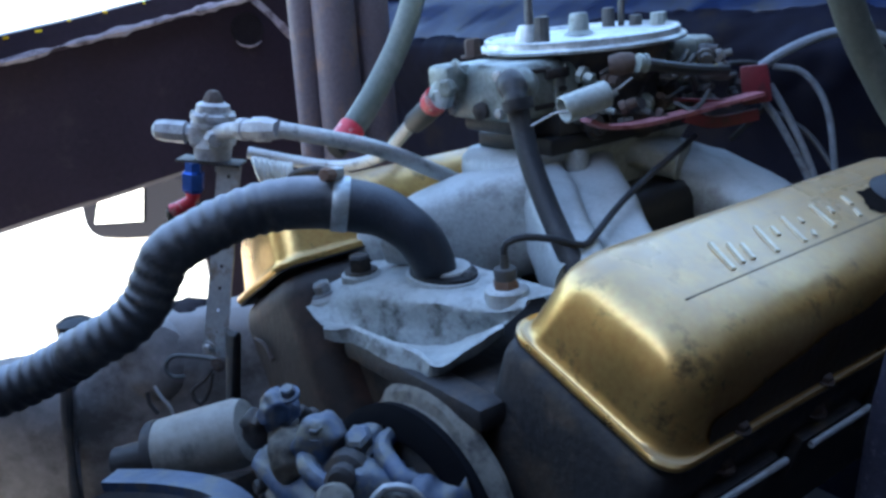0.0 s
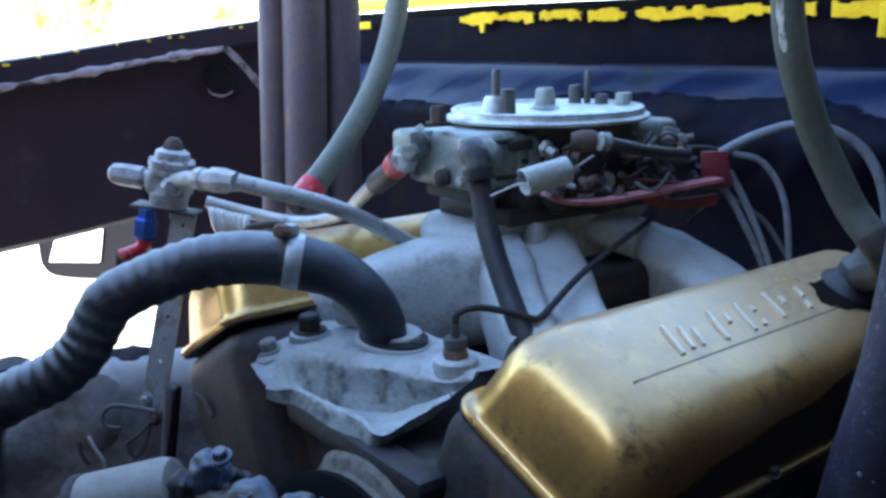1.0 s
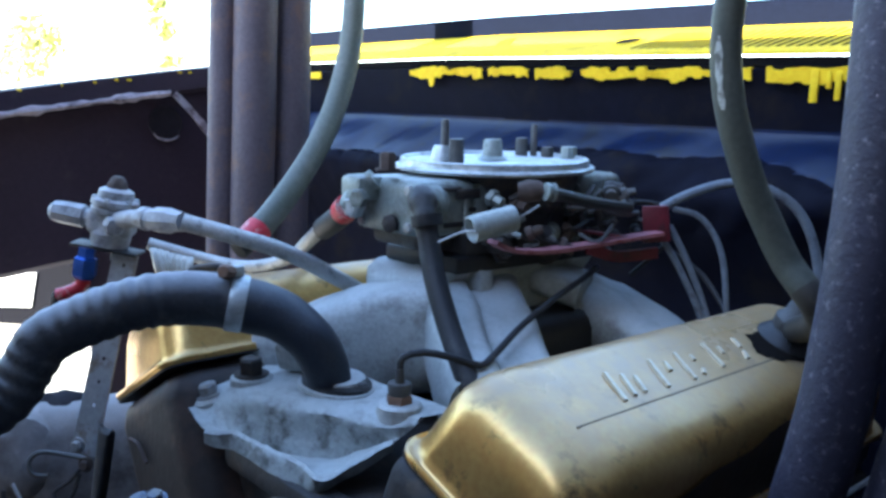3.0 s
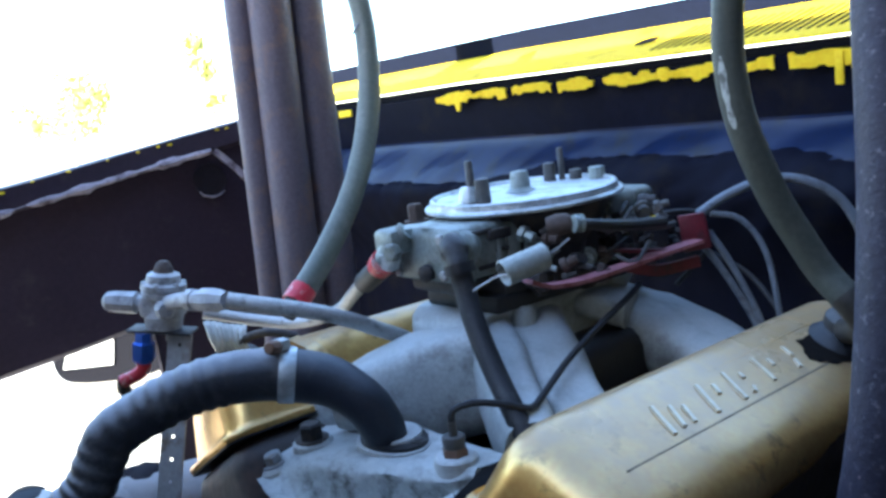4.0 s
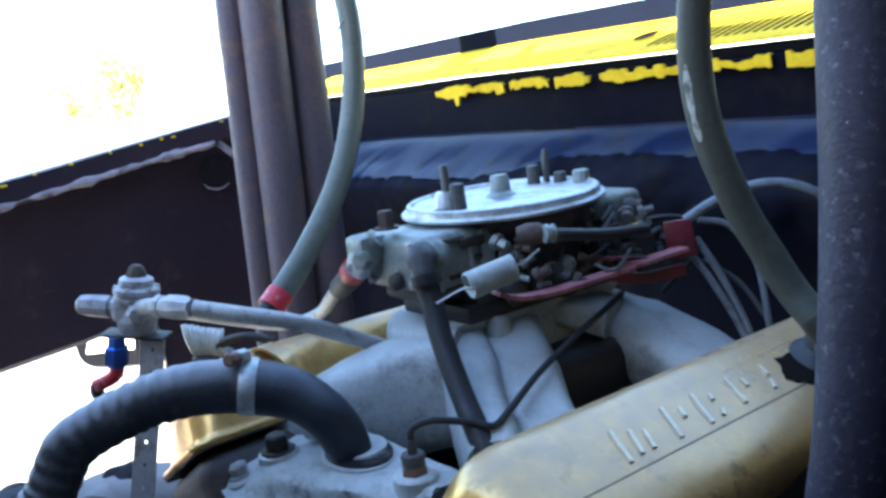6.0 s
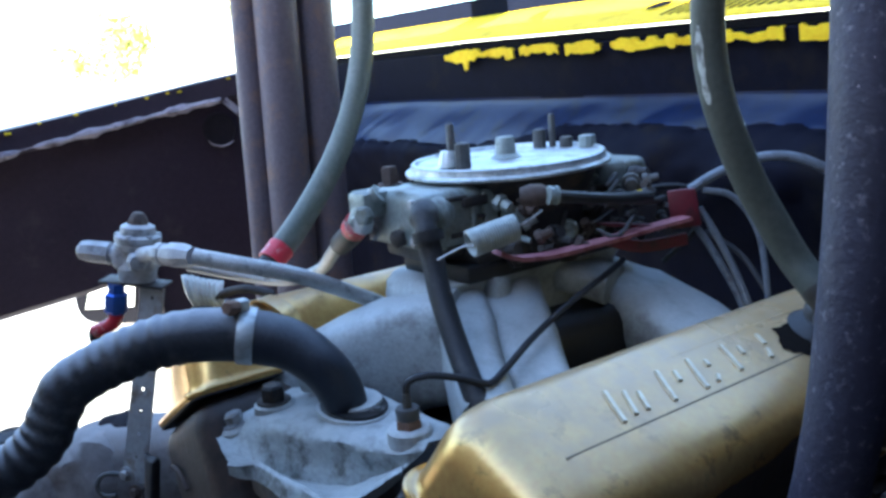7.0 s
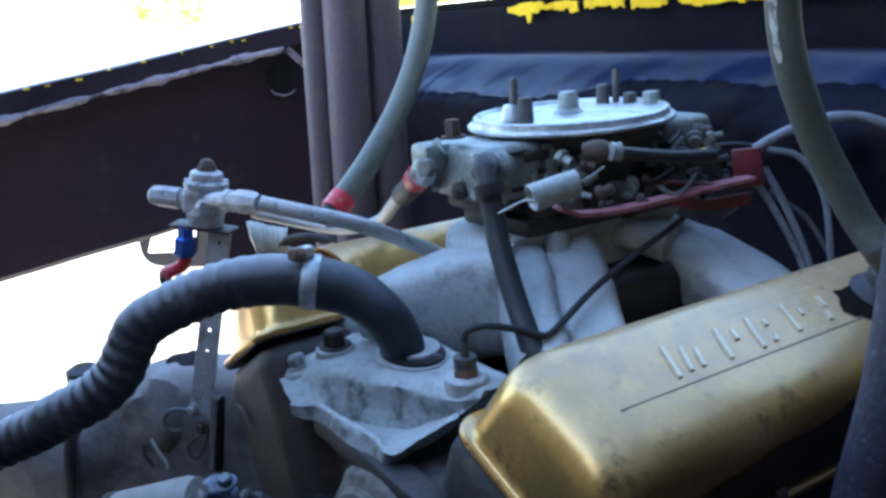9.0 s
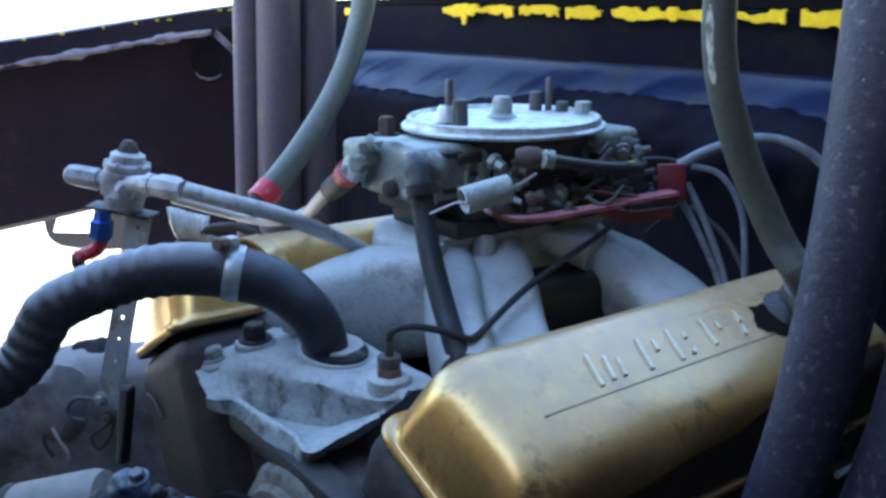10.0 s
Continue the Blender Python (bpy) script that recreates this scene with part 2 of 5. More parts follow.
def curve_points(pts, step=0.006):
    """Catmull-Rom through the points."""
    P = [Vector(p) for p in pts]
    if len(P) == 2:
        n = max(2, int((P[1] - P[0]).length / step))
        return [P[0].lerp(P[1], i / n) for i in range(n + 1)]
    P = [2 * P[0] - P[1]] + P + [2 * P[-1] - P[-2]]
    out = []
    for i in range(1, len(P) - 2):
        a, b, c, d = P[i - 1:i + 3]
        n = max(2, int((c - b).length / step))
        for k in range(n):
            t = k / n
            out.append(0.5 * ((2 * b) + (c - a) * t + (2 * a - 5 * b + 4 * c - d) * t * t + (3 * b - a - 3 * c + d) * t ** 3))
    out.append(P[-2])
    return out


def sweep(pts, radius, seg=14, step=0.006, section=None, bm=None, caps=True, up=(0, 0, 1)):
    """A tube along the points; radius a number or a function of the length run and the whole; section: a list of (across, up) offsets."""
    bm = bm or bmesh.new()
    C = curve_points(pts, step)
    total = sum((C[i + 1] - C[i]).length for i in range(len(C) - 1))
    run, rings, side = 0.0, [], None
    for i, p in enumerate(C):
        if i:
            run += (p - C[i - 1]).length
        d = (C[min(i + 1, len(C) - 1)] - C[max(i - 1, 0)]).normalized()
        if side is None or section:
            ref = Vector(up) if abs(d.dot(Vector(up))) < 0.95 else Vector((1, 0, 0))
            side = d.cross(ref).normalized()
        side = (side - d * side.dot(d)).normalized()
        top = side.cross(d)
        r = radius(run, total) if callable(radius) else radius
        offs = [(a * r, b * r) for a, b in section] if section else [(r * math.cos(2 * math.pi * k / seg), r * math.sin(2 * math.pi * k / seg)) for k in range(seg)]
        rings.append([bm.verts.new(p + side * a + top * b) for a, b in offs])
    for a, b in zip(rings, rings[1:]):
        for k in range(len(a)):
            bm.faces.new((a[k], a[(k + 1) % len(a)], b[(k + 1) % len(a)], b[k]))
    if caps:
        bm.faces.new(rings[0][::-1])
        bm.faces.new(rings[-1])
    return bm


def lathe(profile, axis_from, axis_dir, seg=24, bm=None):
    """Turned shape: profile rows (distance along the axis, radius)."""
    bm = bm or bmesh.new()
    d = Vector(axis_dir).normalized()
    ref = Vector((0, 0, 1)) if abs(d.z) < 0.9 else Vector((1, 0, 0))
    s = d.cross(ref).normalized()
    t = s.cross(d)
    rings = []
    for h, r in profile:
        rings.append([bm.verts.new(Vector(axis_from) + d * h + (s * math.cos(2 * math.pi * k / seg) + t * math.sin(2 * math.pi * k / seg)) * r) for k in range(seg)])
    for a, b in zip(rings, rings[1:]):
        for k in range(seg):
            bm.faces.new((a[k], a[(k + 1) % seg], b[(k + 1) % seg], b[k]))
    bm.faces.new(rings[0][::-1])
    bm.faces.new(rings[-1])
    return bm


def block(center, size, bevel=0.003, turn=None, bm=None, seg=2):
    """A bevelled block; turn: a rotation matrix."""
    tmp = bmesh.new()
    bmesh.ops.create_cube(tmp, size=1)
    bmesh.ops.scale(tmp, vec=size, verts=tmp.verts)
    if bevel:
        bmesh.ops.bevel(tmp, geom=tmp.edges[:], offset=bevel, segments=seg, profile=0.5, affect='EDGES')
    m = Matrix.Translation(center) @ (turn.to_4x4() if turn else Matrix())
    bmesh.ops.transform(tmp, matrix=m, verts=tmp.verts)
    if bm is None:
        return tmp
    me = bpy.data.meshes.new("tmp")
    tmp.to_mesh(me)
    bm.from_mesh(me)
    bpy.data.meshes.remove(me)
    tmp.free()
    return bm


def slab(outline, depth, bevel=0.0):
    """A plate from a closed outline of places, thickened by the vector depth."""
    bm = bmesh.new()
    top = [bm.verts.new(p) for p in outline]
    low = [bm.verts.new(Vector(p) + Vector(depth)) for p in outline]
    bm.faces.new(top)
    bm.faces.new(low[::-1])
    n = len(top)
    for k in range(n):
        bm.faces.new((top[k], low[k], low[(k + 1) % n], top[(k + 1) % n]))
    if bevel:
        bmesh.ops.bevel(bm, geom=bm.edges[:], offset=bevel, segments=2, profile=0.5, affect='EDGES')
    return bm


def rough_up(bm, size, amount, seed=0.0):
    for v in bm.verts:
        v.co += noise.noise_vector(v.co * size + Vector((seed, seed, seed))) * amount
    return bm


def hex_bolt(parent, place, axis, r=0.007, h=0.008, material="steel", name="bolt", washer=True):
    prof = [(0, r), (h * 0.85, r), (h, r * 0.8)]
    bm = lathe(prof, place, axis, 6)
    if washer:
        lathe([(-0.001, r * 1.45), (0.0012, r * 1.45)], place, axis, 16, bm)
    return part(name, bm, material, parent)


def rounded_rect(w, l, r, n=6):
    """Outline of a rectangle from (0, 0) to (w, l) with corner radius r."""
    out = []
    for cx, cy, a in ((w - r, r, -90), (w - r, l - r, 0), (r, l - r, 90), (r, r, 180)):
        for k in range(n + 1):
            t = radians(a + 90 * k / n)
            out.append((cx + r * math.cos(t), cy + r * math.sin(t)))
    return out


# ---------------------------------------------------------------- ground and far things
def build_ground():
    bm = bmesh.new()
    bmesh.ops.create_grid(bm, x_segments=60, y_segments=60, size=1)
    for v in bm.verts:
        v.co.x = math.copysign(abs(v.co.x) ** 3 * 600, v.co.x)
        v.co.y = math.copysign(abs(v.co.y) ** 3 * 600, v.co.y)
        v.co.z = 0.02 * noise.noise(v.co * 0.7)
    tagged(part("ground", bm, "ground", smooth=0), "pale sun-bleached dry dirt ground", "ground", kind="structure")


def build_tree(place, height, spread, seed):
    """A scrubby tree: trunk, limbs and a loose crown of small leaves."""
    rnd = random.Random(seed)
    base = Vector(place)
    t = thing("tree", base, "scrubby sunlit tree with sparse yellow-green leaves", "tree", "trees in the distance")
    bm = sweep([base, base + Vector((0.1, 0.05, height * 0.3)), base + Vector((-0.05, 0.1, height * 0.6))], lambda s, w: 0.12 * (1 - 0.6 * s / w), 8, 0.2)
    ends = []
    for k in range(9):
        a = rnd.uniform(0, 6.28)
        s = base + Vector((0, 0, height * rnd.uniform(0.2, 0.55)))
        e = base + Vector((math.cos(a) * spread * rnd.uniform(0.4, 1), math.sin(a) * spread * rnd.uniform(0.4, 1), height * rnd.uniform(0.4, 0.95)))
        sweep([s, s.lerp(e, 0.5) + Vector((0, 0, 0.1 * height)), e], lambda q, w: 0.05 * (1 - 0.7 * q / w), 6, 0.2, bm=bm)
        ends.append(e)
    part("trunk", bm, "bark", t)
    verts, faces = [], []
    for k in range(900):
        c = rnd.choice(ends) + Vector((rnd.gauss(0, 0.28), rnd.gauss(0, 0.28), rnd.gauss(0, 0.22))) * spread
        a = Vector((rnd.gauss(0, 1), rnd.gauss(0, 1), rnd.gauss(0, 1))).normalized() * 0.16
        b = a.orthogonal().normalized() * 0.08
        n = len(verts)
        verts += [c - a, c + b, c + a, c - b]
        faces.append((n, n + 1, n + 2, n + 3))
    me = bpy.data.meshes.new("crown")
    me.from_pydata(verts, [], faces)
    me.materials.append(M["leaf"])
    ob = new("crown", me)
    ob.parent = t
    ob.matrix_parent_inverse = parent_world(t).inverted()


build_ground()
build_tree((-31.5, 8.6, 0), 4.0, 1.35, 3)
build_tree((-29.5, 13.0, 0), 5.0, 0.5, 5)

# ---------------------------------------------------------------- car body
car = thing("car_body", (-0.7, 1.2, 0.0), "yellow car front end with dark inner engine bay panels", "car body")
FW = 1.02        # firewall plane


def sag(x):
    """The cowl and the firewall's top edge drop a little towards the near side."""
    return -0.018 * max(0.0, x + 1.1)


def lowered(bm):
    for v in bm.verts:
        v.co.z += sag(v.co.x)
    return bm


def level(j, z0, z1, n):
    """Rows of the firewall: coarse low down, fine over the bulge."""
    k = n // 5
    return z0 + (1.0 - z0) * j / k if j < k else 1.0 + (z1 - 1.0) * (j - k) / (n - k)


def pad_edge(x):
    """Torn upper edge of the insulation pad under the bulge."""
    z = 1.082 - 0.030 * min(1, max(0, (-0.85 - x) / 0.2)) - 0.034 * min(1, max(0, (x + 0.46) / 0.14))
    return z + 0.007 * noise.noise(Vector((x * 9, 2, 0))) + 0.005 * noise.noise(Vector((x * 45, 5, 0)))


def firewall_skin(z0, z1, NX, NZ):
    bm = bmesh.new()
    grid = []
    for j in range(NZ + 1):
        row = []
        for i in range(NX + 1):
            x, z = -1.82 + 2.24 * i / NX, level(j, z0, z1, NZ)
            crest = 1.128 + 0.010 * noise.noise(Vector((x * 1.5, 0, 3)))
            t = (crest + 0.014 - z) / 0.066
            reach = 0.070 * (1 - math.exp(-max(0, t) ** 2.4)) if t > 0 else 0.0
            reach *= max(0, 1 - max(0, (1.045 - z) / 0.12)) ** 0.8 if z < 1.045 else 1
            fold = 0.018 * noise.noise(Vector(((x - z * 1.6) * 7, z * 4, 1))) + 0.006 * noise.noise(Vector(((x - z * 1.2) * 22, z * 9, 4)))
            low = sag(x) * min(1, max(0, (z - 1.10) / 0.12))
            if z < pad_edge(x):
                reach += 0.010 + 0.004 * noise.noise(Vector((x * 30, z * 30, 8)))
            row.append(bm.verts.new((x, FW + 0.035 - 0.2 * max(0, z - 1.13) - reach + fold * min(1, reach / 0.04), z + low)))
        grid.append(row)
    for j in range(NZ):
        for i in range(NX):
            bm.faces.new((grid[j][i], grid[j][i + 1], grid[j + 1][i + 1], grid[j + 1][i]))
    return bm


fire = part("firewall", firewall_skin(0.35, 1.222, 280, 100), "firewall", car, "blue-black painted firewall with a rolled bulge above torn black insulation", smooth=60)
fire.data.materials.append(M["firewall_matt"])
for p in fire.data.polygons:
    z = level(p.index // 280 + 0.5, 0.35, 1.222, 100)
    if z > 1.139 + 0.010 * noise.noise(Vector((p.center.x * 1.5, 0, 3))) or z < pad_edge(p.center.x) + 0.002:
        p.material_index = 1
sol = fire.modifiers.new("thick", 'SOLIDIFY')
sol.thickness = 0.012
# cowl: ragged yellow lip, dark joint, ribbed vent panel
rnd = random.Random(7)
bm = bmesh.new()
def step_noise(x, size, seed):
    return random.Random(int(math.floor(x * size)) * 31 + seed * 977).uniform(-1, 1)


prev = None
for k in range(380):
    x = -1.165 + k * 0.004
    low = 1.2035 - 0.004 * noise.noise(Vector((x * 22, 0, 0))) - 0.003 * step_noise(x, 80, 2) - 0.003 * step_noise(x, 25, 3) - (0.013 if -1.112 < x < -1.098 else 0)
    high = 1.2200 + 0.004 * noise.noise(Vector((x * 26, 5, 0))) - 0.007 * max(0, step_noise(x, 60, 9)) - 0.004 * max(0, step_noise(x, 22, 5))
    gone = step_noise(x, 55, 17) > 0.86 or -0.488 < x < -0.474 or -0.975 < x < -0.958 or (x < -1.12 and step_noise(x, 30, 4) > -0.1)
    a = [bm.verts.new((x, FW - 0.007, low)), bm.verts.new((x, FW - 0.009, max(low + 0.004, high))), bm.verts.new((x, FW - 0.003, max(low + 0.005, high + 0.001)))]
    if prev and not gone:
        bm.faces.new((prev[0], a[0], a[1], prev[1]))
        bm.faces.new((prev[1], a[1], a[2], prev[2]))
    prev = a
for c, w, h in ((-1.48, 0.05, 0.014), (-0.411, 0.010, 0.037), (-0.394, 0.006, 0.020), (-0.383, 0.007, 0.034)):
    part("paint_flake", lowered(rough_up(block((c, FW - 0.008, 1.216 - h / 2), (w, 0.004, h), 0.001), 60, 0.001)), "yellow", car, "hanging flake of yellow paint")
lip = part("cowl_lip", lowered(bm), "yellow", car, "ragged chipped yellow paint edge", smooth=0)
sol = lip.modifiers.new("thick", 'SOLIDIFY')
sol.thickness = 0.003
part("cowl_joint", lowered(sweep([(-1.81, FW + 0.02, 1.2275), (-1.1, FW + 0.02, 1.2275), (0.3, FW + 0.02, 1.2275)], 1, 4, 0.05, [(-0.017, -0.006), (0.017, -0.006), (0.017, 0.006), (-0.017, 0.006)])), "lamp_black", car, "dark gap under the cowl panel")
CY0, CZ0, CY1, CZ1 = FW - 0.004, 1.239, FW + 0.168, 1.289
bm = bmesh.new()
cols = []
for x in (-1.82, -1.3, -1.1, -0.8, -0.5, -0.2, 0.1, 0.34):
    cols.append([bm.verts.new((x, y, z + sag(x))) for y, z in ((CY1, CZ1 - 0.004), (CY0 + 0.002, CZ0 - 0.0035), (CY0, CZ0 - 0.0025), (CY0 + 0.001, CZ0 - 0.0005), (CY0 + 0.004, CZ0 + 0.0012), (CY1, CZ1))])
for p, q in zip(cols, cols[1:]):
    for k in range(6):
        bm.faces.new((p[k], p[(k + 1) % 6], q[(k + 1) % 6], q[k]))
bm.faces.new(cols[0])
bm.faces.new(cols[-1][::-1])
cowl = part("cowl_panel", bm, "yellow", car, "sunlit bright yellow vented cowl panel")
cslope = Matrix.Rotation(math.atan2(CZ1 - CZ0, CY1 - CY0), 3, 'X')


def on_cowl(x, s, h=0.0):
    return Vector((x, CY0 + (CY1 - CY0) * s, CZ0 + (CZ1 - CZ0) * s + sag(x))) + cslope @ Vector((0, 0, h))


for k in range(66):
    x = -0.70 + k * 0.0138
    a, c = on_cowl(x, 0.16), on_cowl(x + 0.010, 0.74)
    part("vent_slot", sweep([a, c], 1, 4, 0.1, [(-0.0027, -0.004), (0.0027, -0.004), (0.0027, 0.0007), (-0.0027, 0.0007)]), "lamp_black", cowl, smooth=0)
part("wiper_hole", lathe([(-0.002, 0.019), (0.0016, 0.019), (0.0018, 0.014)], on_cowl(-0.745, 0.46), cslope @ Vector((0, 0, 1)), 20), "lamp_black", cowl, "dark wiper shaft hole")
part("hole_rim", lathe([(0, 0.026), (0.0010, 0.0250), (0.0012, 0.022), (0.0008, 0.0195), (0, 0.0195)], on_cowl(-0.745, 0.46), cslope @ Vector((0, 0, 1)), 24), "yellow", cowl)
bm = lowered(sweep([(-2.1, CY1 + 0.02, CZ1 + 0.012), (-1.1, CY1 + 0.02, CZ1 + 0.012), (0.34, CY1 + 0.02, CZ1 + 0.012)], 1, 6, 0.1, [(-0.03, -0.015), (0.03, -0.015), (0.03, 0.02), (-0.01, 0.024), (-0.03, 0.01)]))
part("windscreen_seal", bm, "seal", car, "grey rubber windscreen seal")
bm = slab([(-2.1, CY1 + 0.03, CZ1 + 0.03), (0.3, CY1 + 0.03, CZ1 + 0.03), (0.26, CY1 + 0.45, CZ1 + 0.55), (-2.0, CY1 + 0.45, CZ1 + 0.55)], (0, 0.004, -0.003))
pane = part("windscreen", bm, glass, car, "clear windscreen glass")
pane.visible_shadow = False

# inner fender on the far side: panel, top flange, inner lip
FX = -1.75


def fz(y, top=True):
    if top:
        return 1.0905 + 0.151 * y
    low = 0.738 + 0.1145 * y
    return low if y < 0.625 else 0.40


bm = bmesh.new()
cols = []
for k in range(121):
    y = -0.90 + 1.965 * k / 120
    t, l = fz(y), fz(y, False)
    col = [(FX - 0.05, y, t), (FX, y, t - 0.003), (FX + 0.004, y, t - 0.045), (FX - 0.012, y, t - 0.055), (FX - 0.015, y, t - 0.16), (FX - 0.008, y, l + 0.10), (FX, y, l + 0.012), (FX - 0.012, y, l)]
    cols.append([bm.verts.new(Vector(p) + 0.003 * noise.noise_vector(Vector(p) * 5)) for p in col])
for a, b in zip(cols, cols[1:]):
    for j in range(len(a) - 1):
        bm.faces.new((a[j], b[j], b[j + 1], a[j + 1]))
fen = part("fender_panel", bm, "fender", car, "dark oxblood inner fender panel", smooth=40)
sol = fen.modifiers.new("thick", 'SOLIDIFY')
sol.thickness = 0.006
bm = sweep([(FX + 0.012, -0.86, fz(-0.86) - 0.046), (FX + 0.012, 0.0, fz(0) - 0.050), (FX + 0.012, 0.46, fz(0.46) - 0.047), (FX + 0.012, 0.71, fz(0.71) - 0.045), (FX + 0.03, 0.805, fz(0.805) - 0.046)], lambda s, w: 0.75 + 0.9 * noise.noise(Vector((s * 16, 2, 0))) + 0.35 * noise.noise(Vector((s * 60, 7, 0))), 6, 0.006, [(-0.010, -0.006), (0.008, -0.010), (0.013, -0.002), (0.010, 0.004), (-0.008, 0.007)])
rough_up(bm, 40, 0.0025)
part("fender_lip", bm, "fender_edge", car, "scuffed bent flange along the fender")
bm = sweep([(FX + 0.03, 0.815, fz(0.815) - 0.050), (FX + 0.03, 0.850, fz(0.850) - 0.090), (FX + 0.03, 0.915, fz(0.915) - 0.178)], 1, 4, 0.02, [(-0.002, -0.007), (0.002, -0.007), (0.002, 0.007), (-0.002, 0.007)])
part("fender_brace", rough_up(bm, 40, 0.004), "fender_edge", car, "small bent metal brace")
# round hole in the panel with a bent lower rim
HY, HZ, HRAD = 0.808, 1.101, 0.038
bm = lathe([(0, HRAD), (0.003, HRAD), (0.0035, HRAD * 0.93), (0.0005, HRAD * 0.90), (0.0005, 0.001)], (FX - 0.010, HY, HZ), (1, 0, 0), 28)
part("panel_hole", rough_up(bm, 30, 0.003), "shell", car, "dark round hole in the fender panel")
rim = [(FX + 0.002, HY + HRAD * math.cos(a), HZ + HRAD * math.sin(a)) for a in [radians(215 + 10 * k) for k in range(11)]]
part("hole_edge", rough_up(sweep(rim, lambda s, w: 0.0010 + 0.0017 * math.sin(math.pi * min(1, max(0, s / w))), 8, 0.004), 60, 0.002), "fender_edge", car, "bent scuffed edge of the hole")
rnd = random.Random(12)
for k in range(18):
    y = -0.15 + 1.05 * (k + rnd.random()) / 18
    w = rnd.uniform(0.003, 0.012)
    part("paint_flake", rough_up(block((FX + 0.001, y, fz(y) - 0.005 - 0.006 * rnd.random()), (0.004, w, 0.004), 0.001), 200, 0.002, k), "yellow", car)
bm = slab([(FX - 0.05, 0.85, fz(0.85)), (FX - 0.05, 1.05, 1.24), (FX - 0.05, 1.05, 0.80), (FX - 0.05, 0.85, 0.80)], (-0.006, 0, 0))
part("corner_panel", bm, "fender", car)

# unseen panel added upright at the nose like a raised bonnet, shading the bay
nose_blocker = thing("nose_shade", (-0.6, -0.8, 0.95), "added brown panel standing unseen at the nose to shade the bay", "bonnet", kind="structure")
bm = slab([(-2.05, -0.80, 0.90), (0.75, -0.80, 0.90), (0.70, -0.66, 2.02), (-2.0, -0.66, 2.02)], (0, -0.02, 0), 0.004)
part("bonnet_panel", bm, "shade_brown", nose_blocker)
# unseen panels added to close the bay and block light: near fender, front support, floor
shell = thing("bay_shell", (-0.5, 0.2, 0.4), "added dark panels closing the engine bay and blocking light", "panel", kind="structure")
part("near_fender", slab([(0.33, -0.8, 0.35), (0.33, 1.40, 0.35), (0.33, 1.40, 1.30), (0.33, -0.8, 1.02)], (0.01, 0, 0)), "shell", shell)
part("front_support", slab([(-1.77, -0.42, 0.35), (0.42, -0.42, 0.35), (0.42, -0.42, 0.95), (-1.77, -0.42, 0.90)], (0, -0.01, 0)), "shell", shell)
part("bay_floor", slab([(-1.1, -0.42, 0.42), (0.42, -0.42, 0.42), (0.42, 1.1, 0.42), (-1.1, 1.1, 0.42)], (0, 0, -0.01)), "iron", shell)
# tall unseen wall, added to cut the sky light from the right
part("side_wall", slab([(0.60, -1.3, 0.0), (0.60, 7.0, 0.0), (0.60, 7.0, 4.6), (0.60, -1.3, 4.6)], (0.02, 0, 0)), "shell", shell)
part("frame_rail", block((-1.02, 0.35, 0.47), (0.10, 1.5, 0.12), 0.01), "iron", shell)

# ---------------------------------------------------------------- engine: heads, block, covers
TH = radians(21.6)


def cover_frame(p0, side, TH=TH, size=1.0):
    """Places on a rocker cover: u across from the inner edge, v to the rear, n off the flange."""
    p0 = Vector(p0)
    u = Vector((side * math.cos(TH), 0, -math.sin(TH)))
    n = Vector((side * math.sin(TH), 0, math.cos(TH)))
    return lambda a, v, h: p0 + (u * a + Vector((0, v, 0)) + n * h) * size


CW, CL = 0.150, 0.470


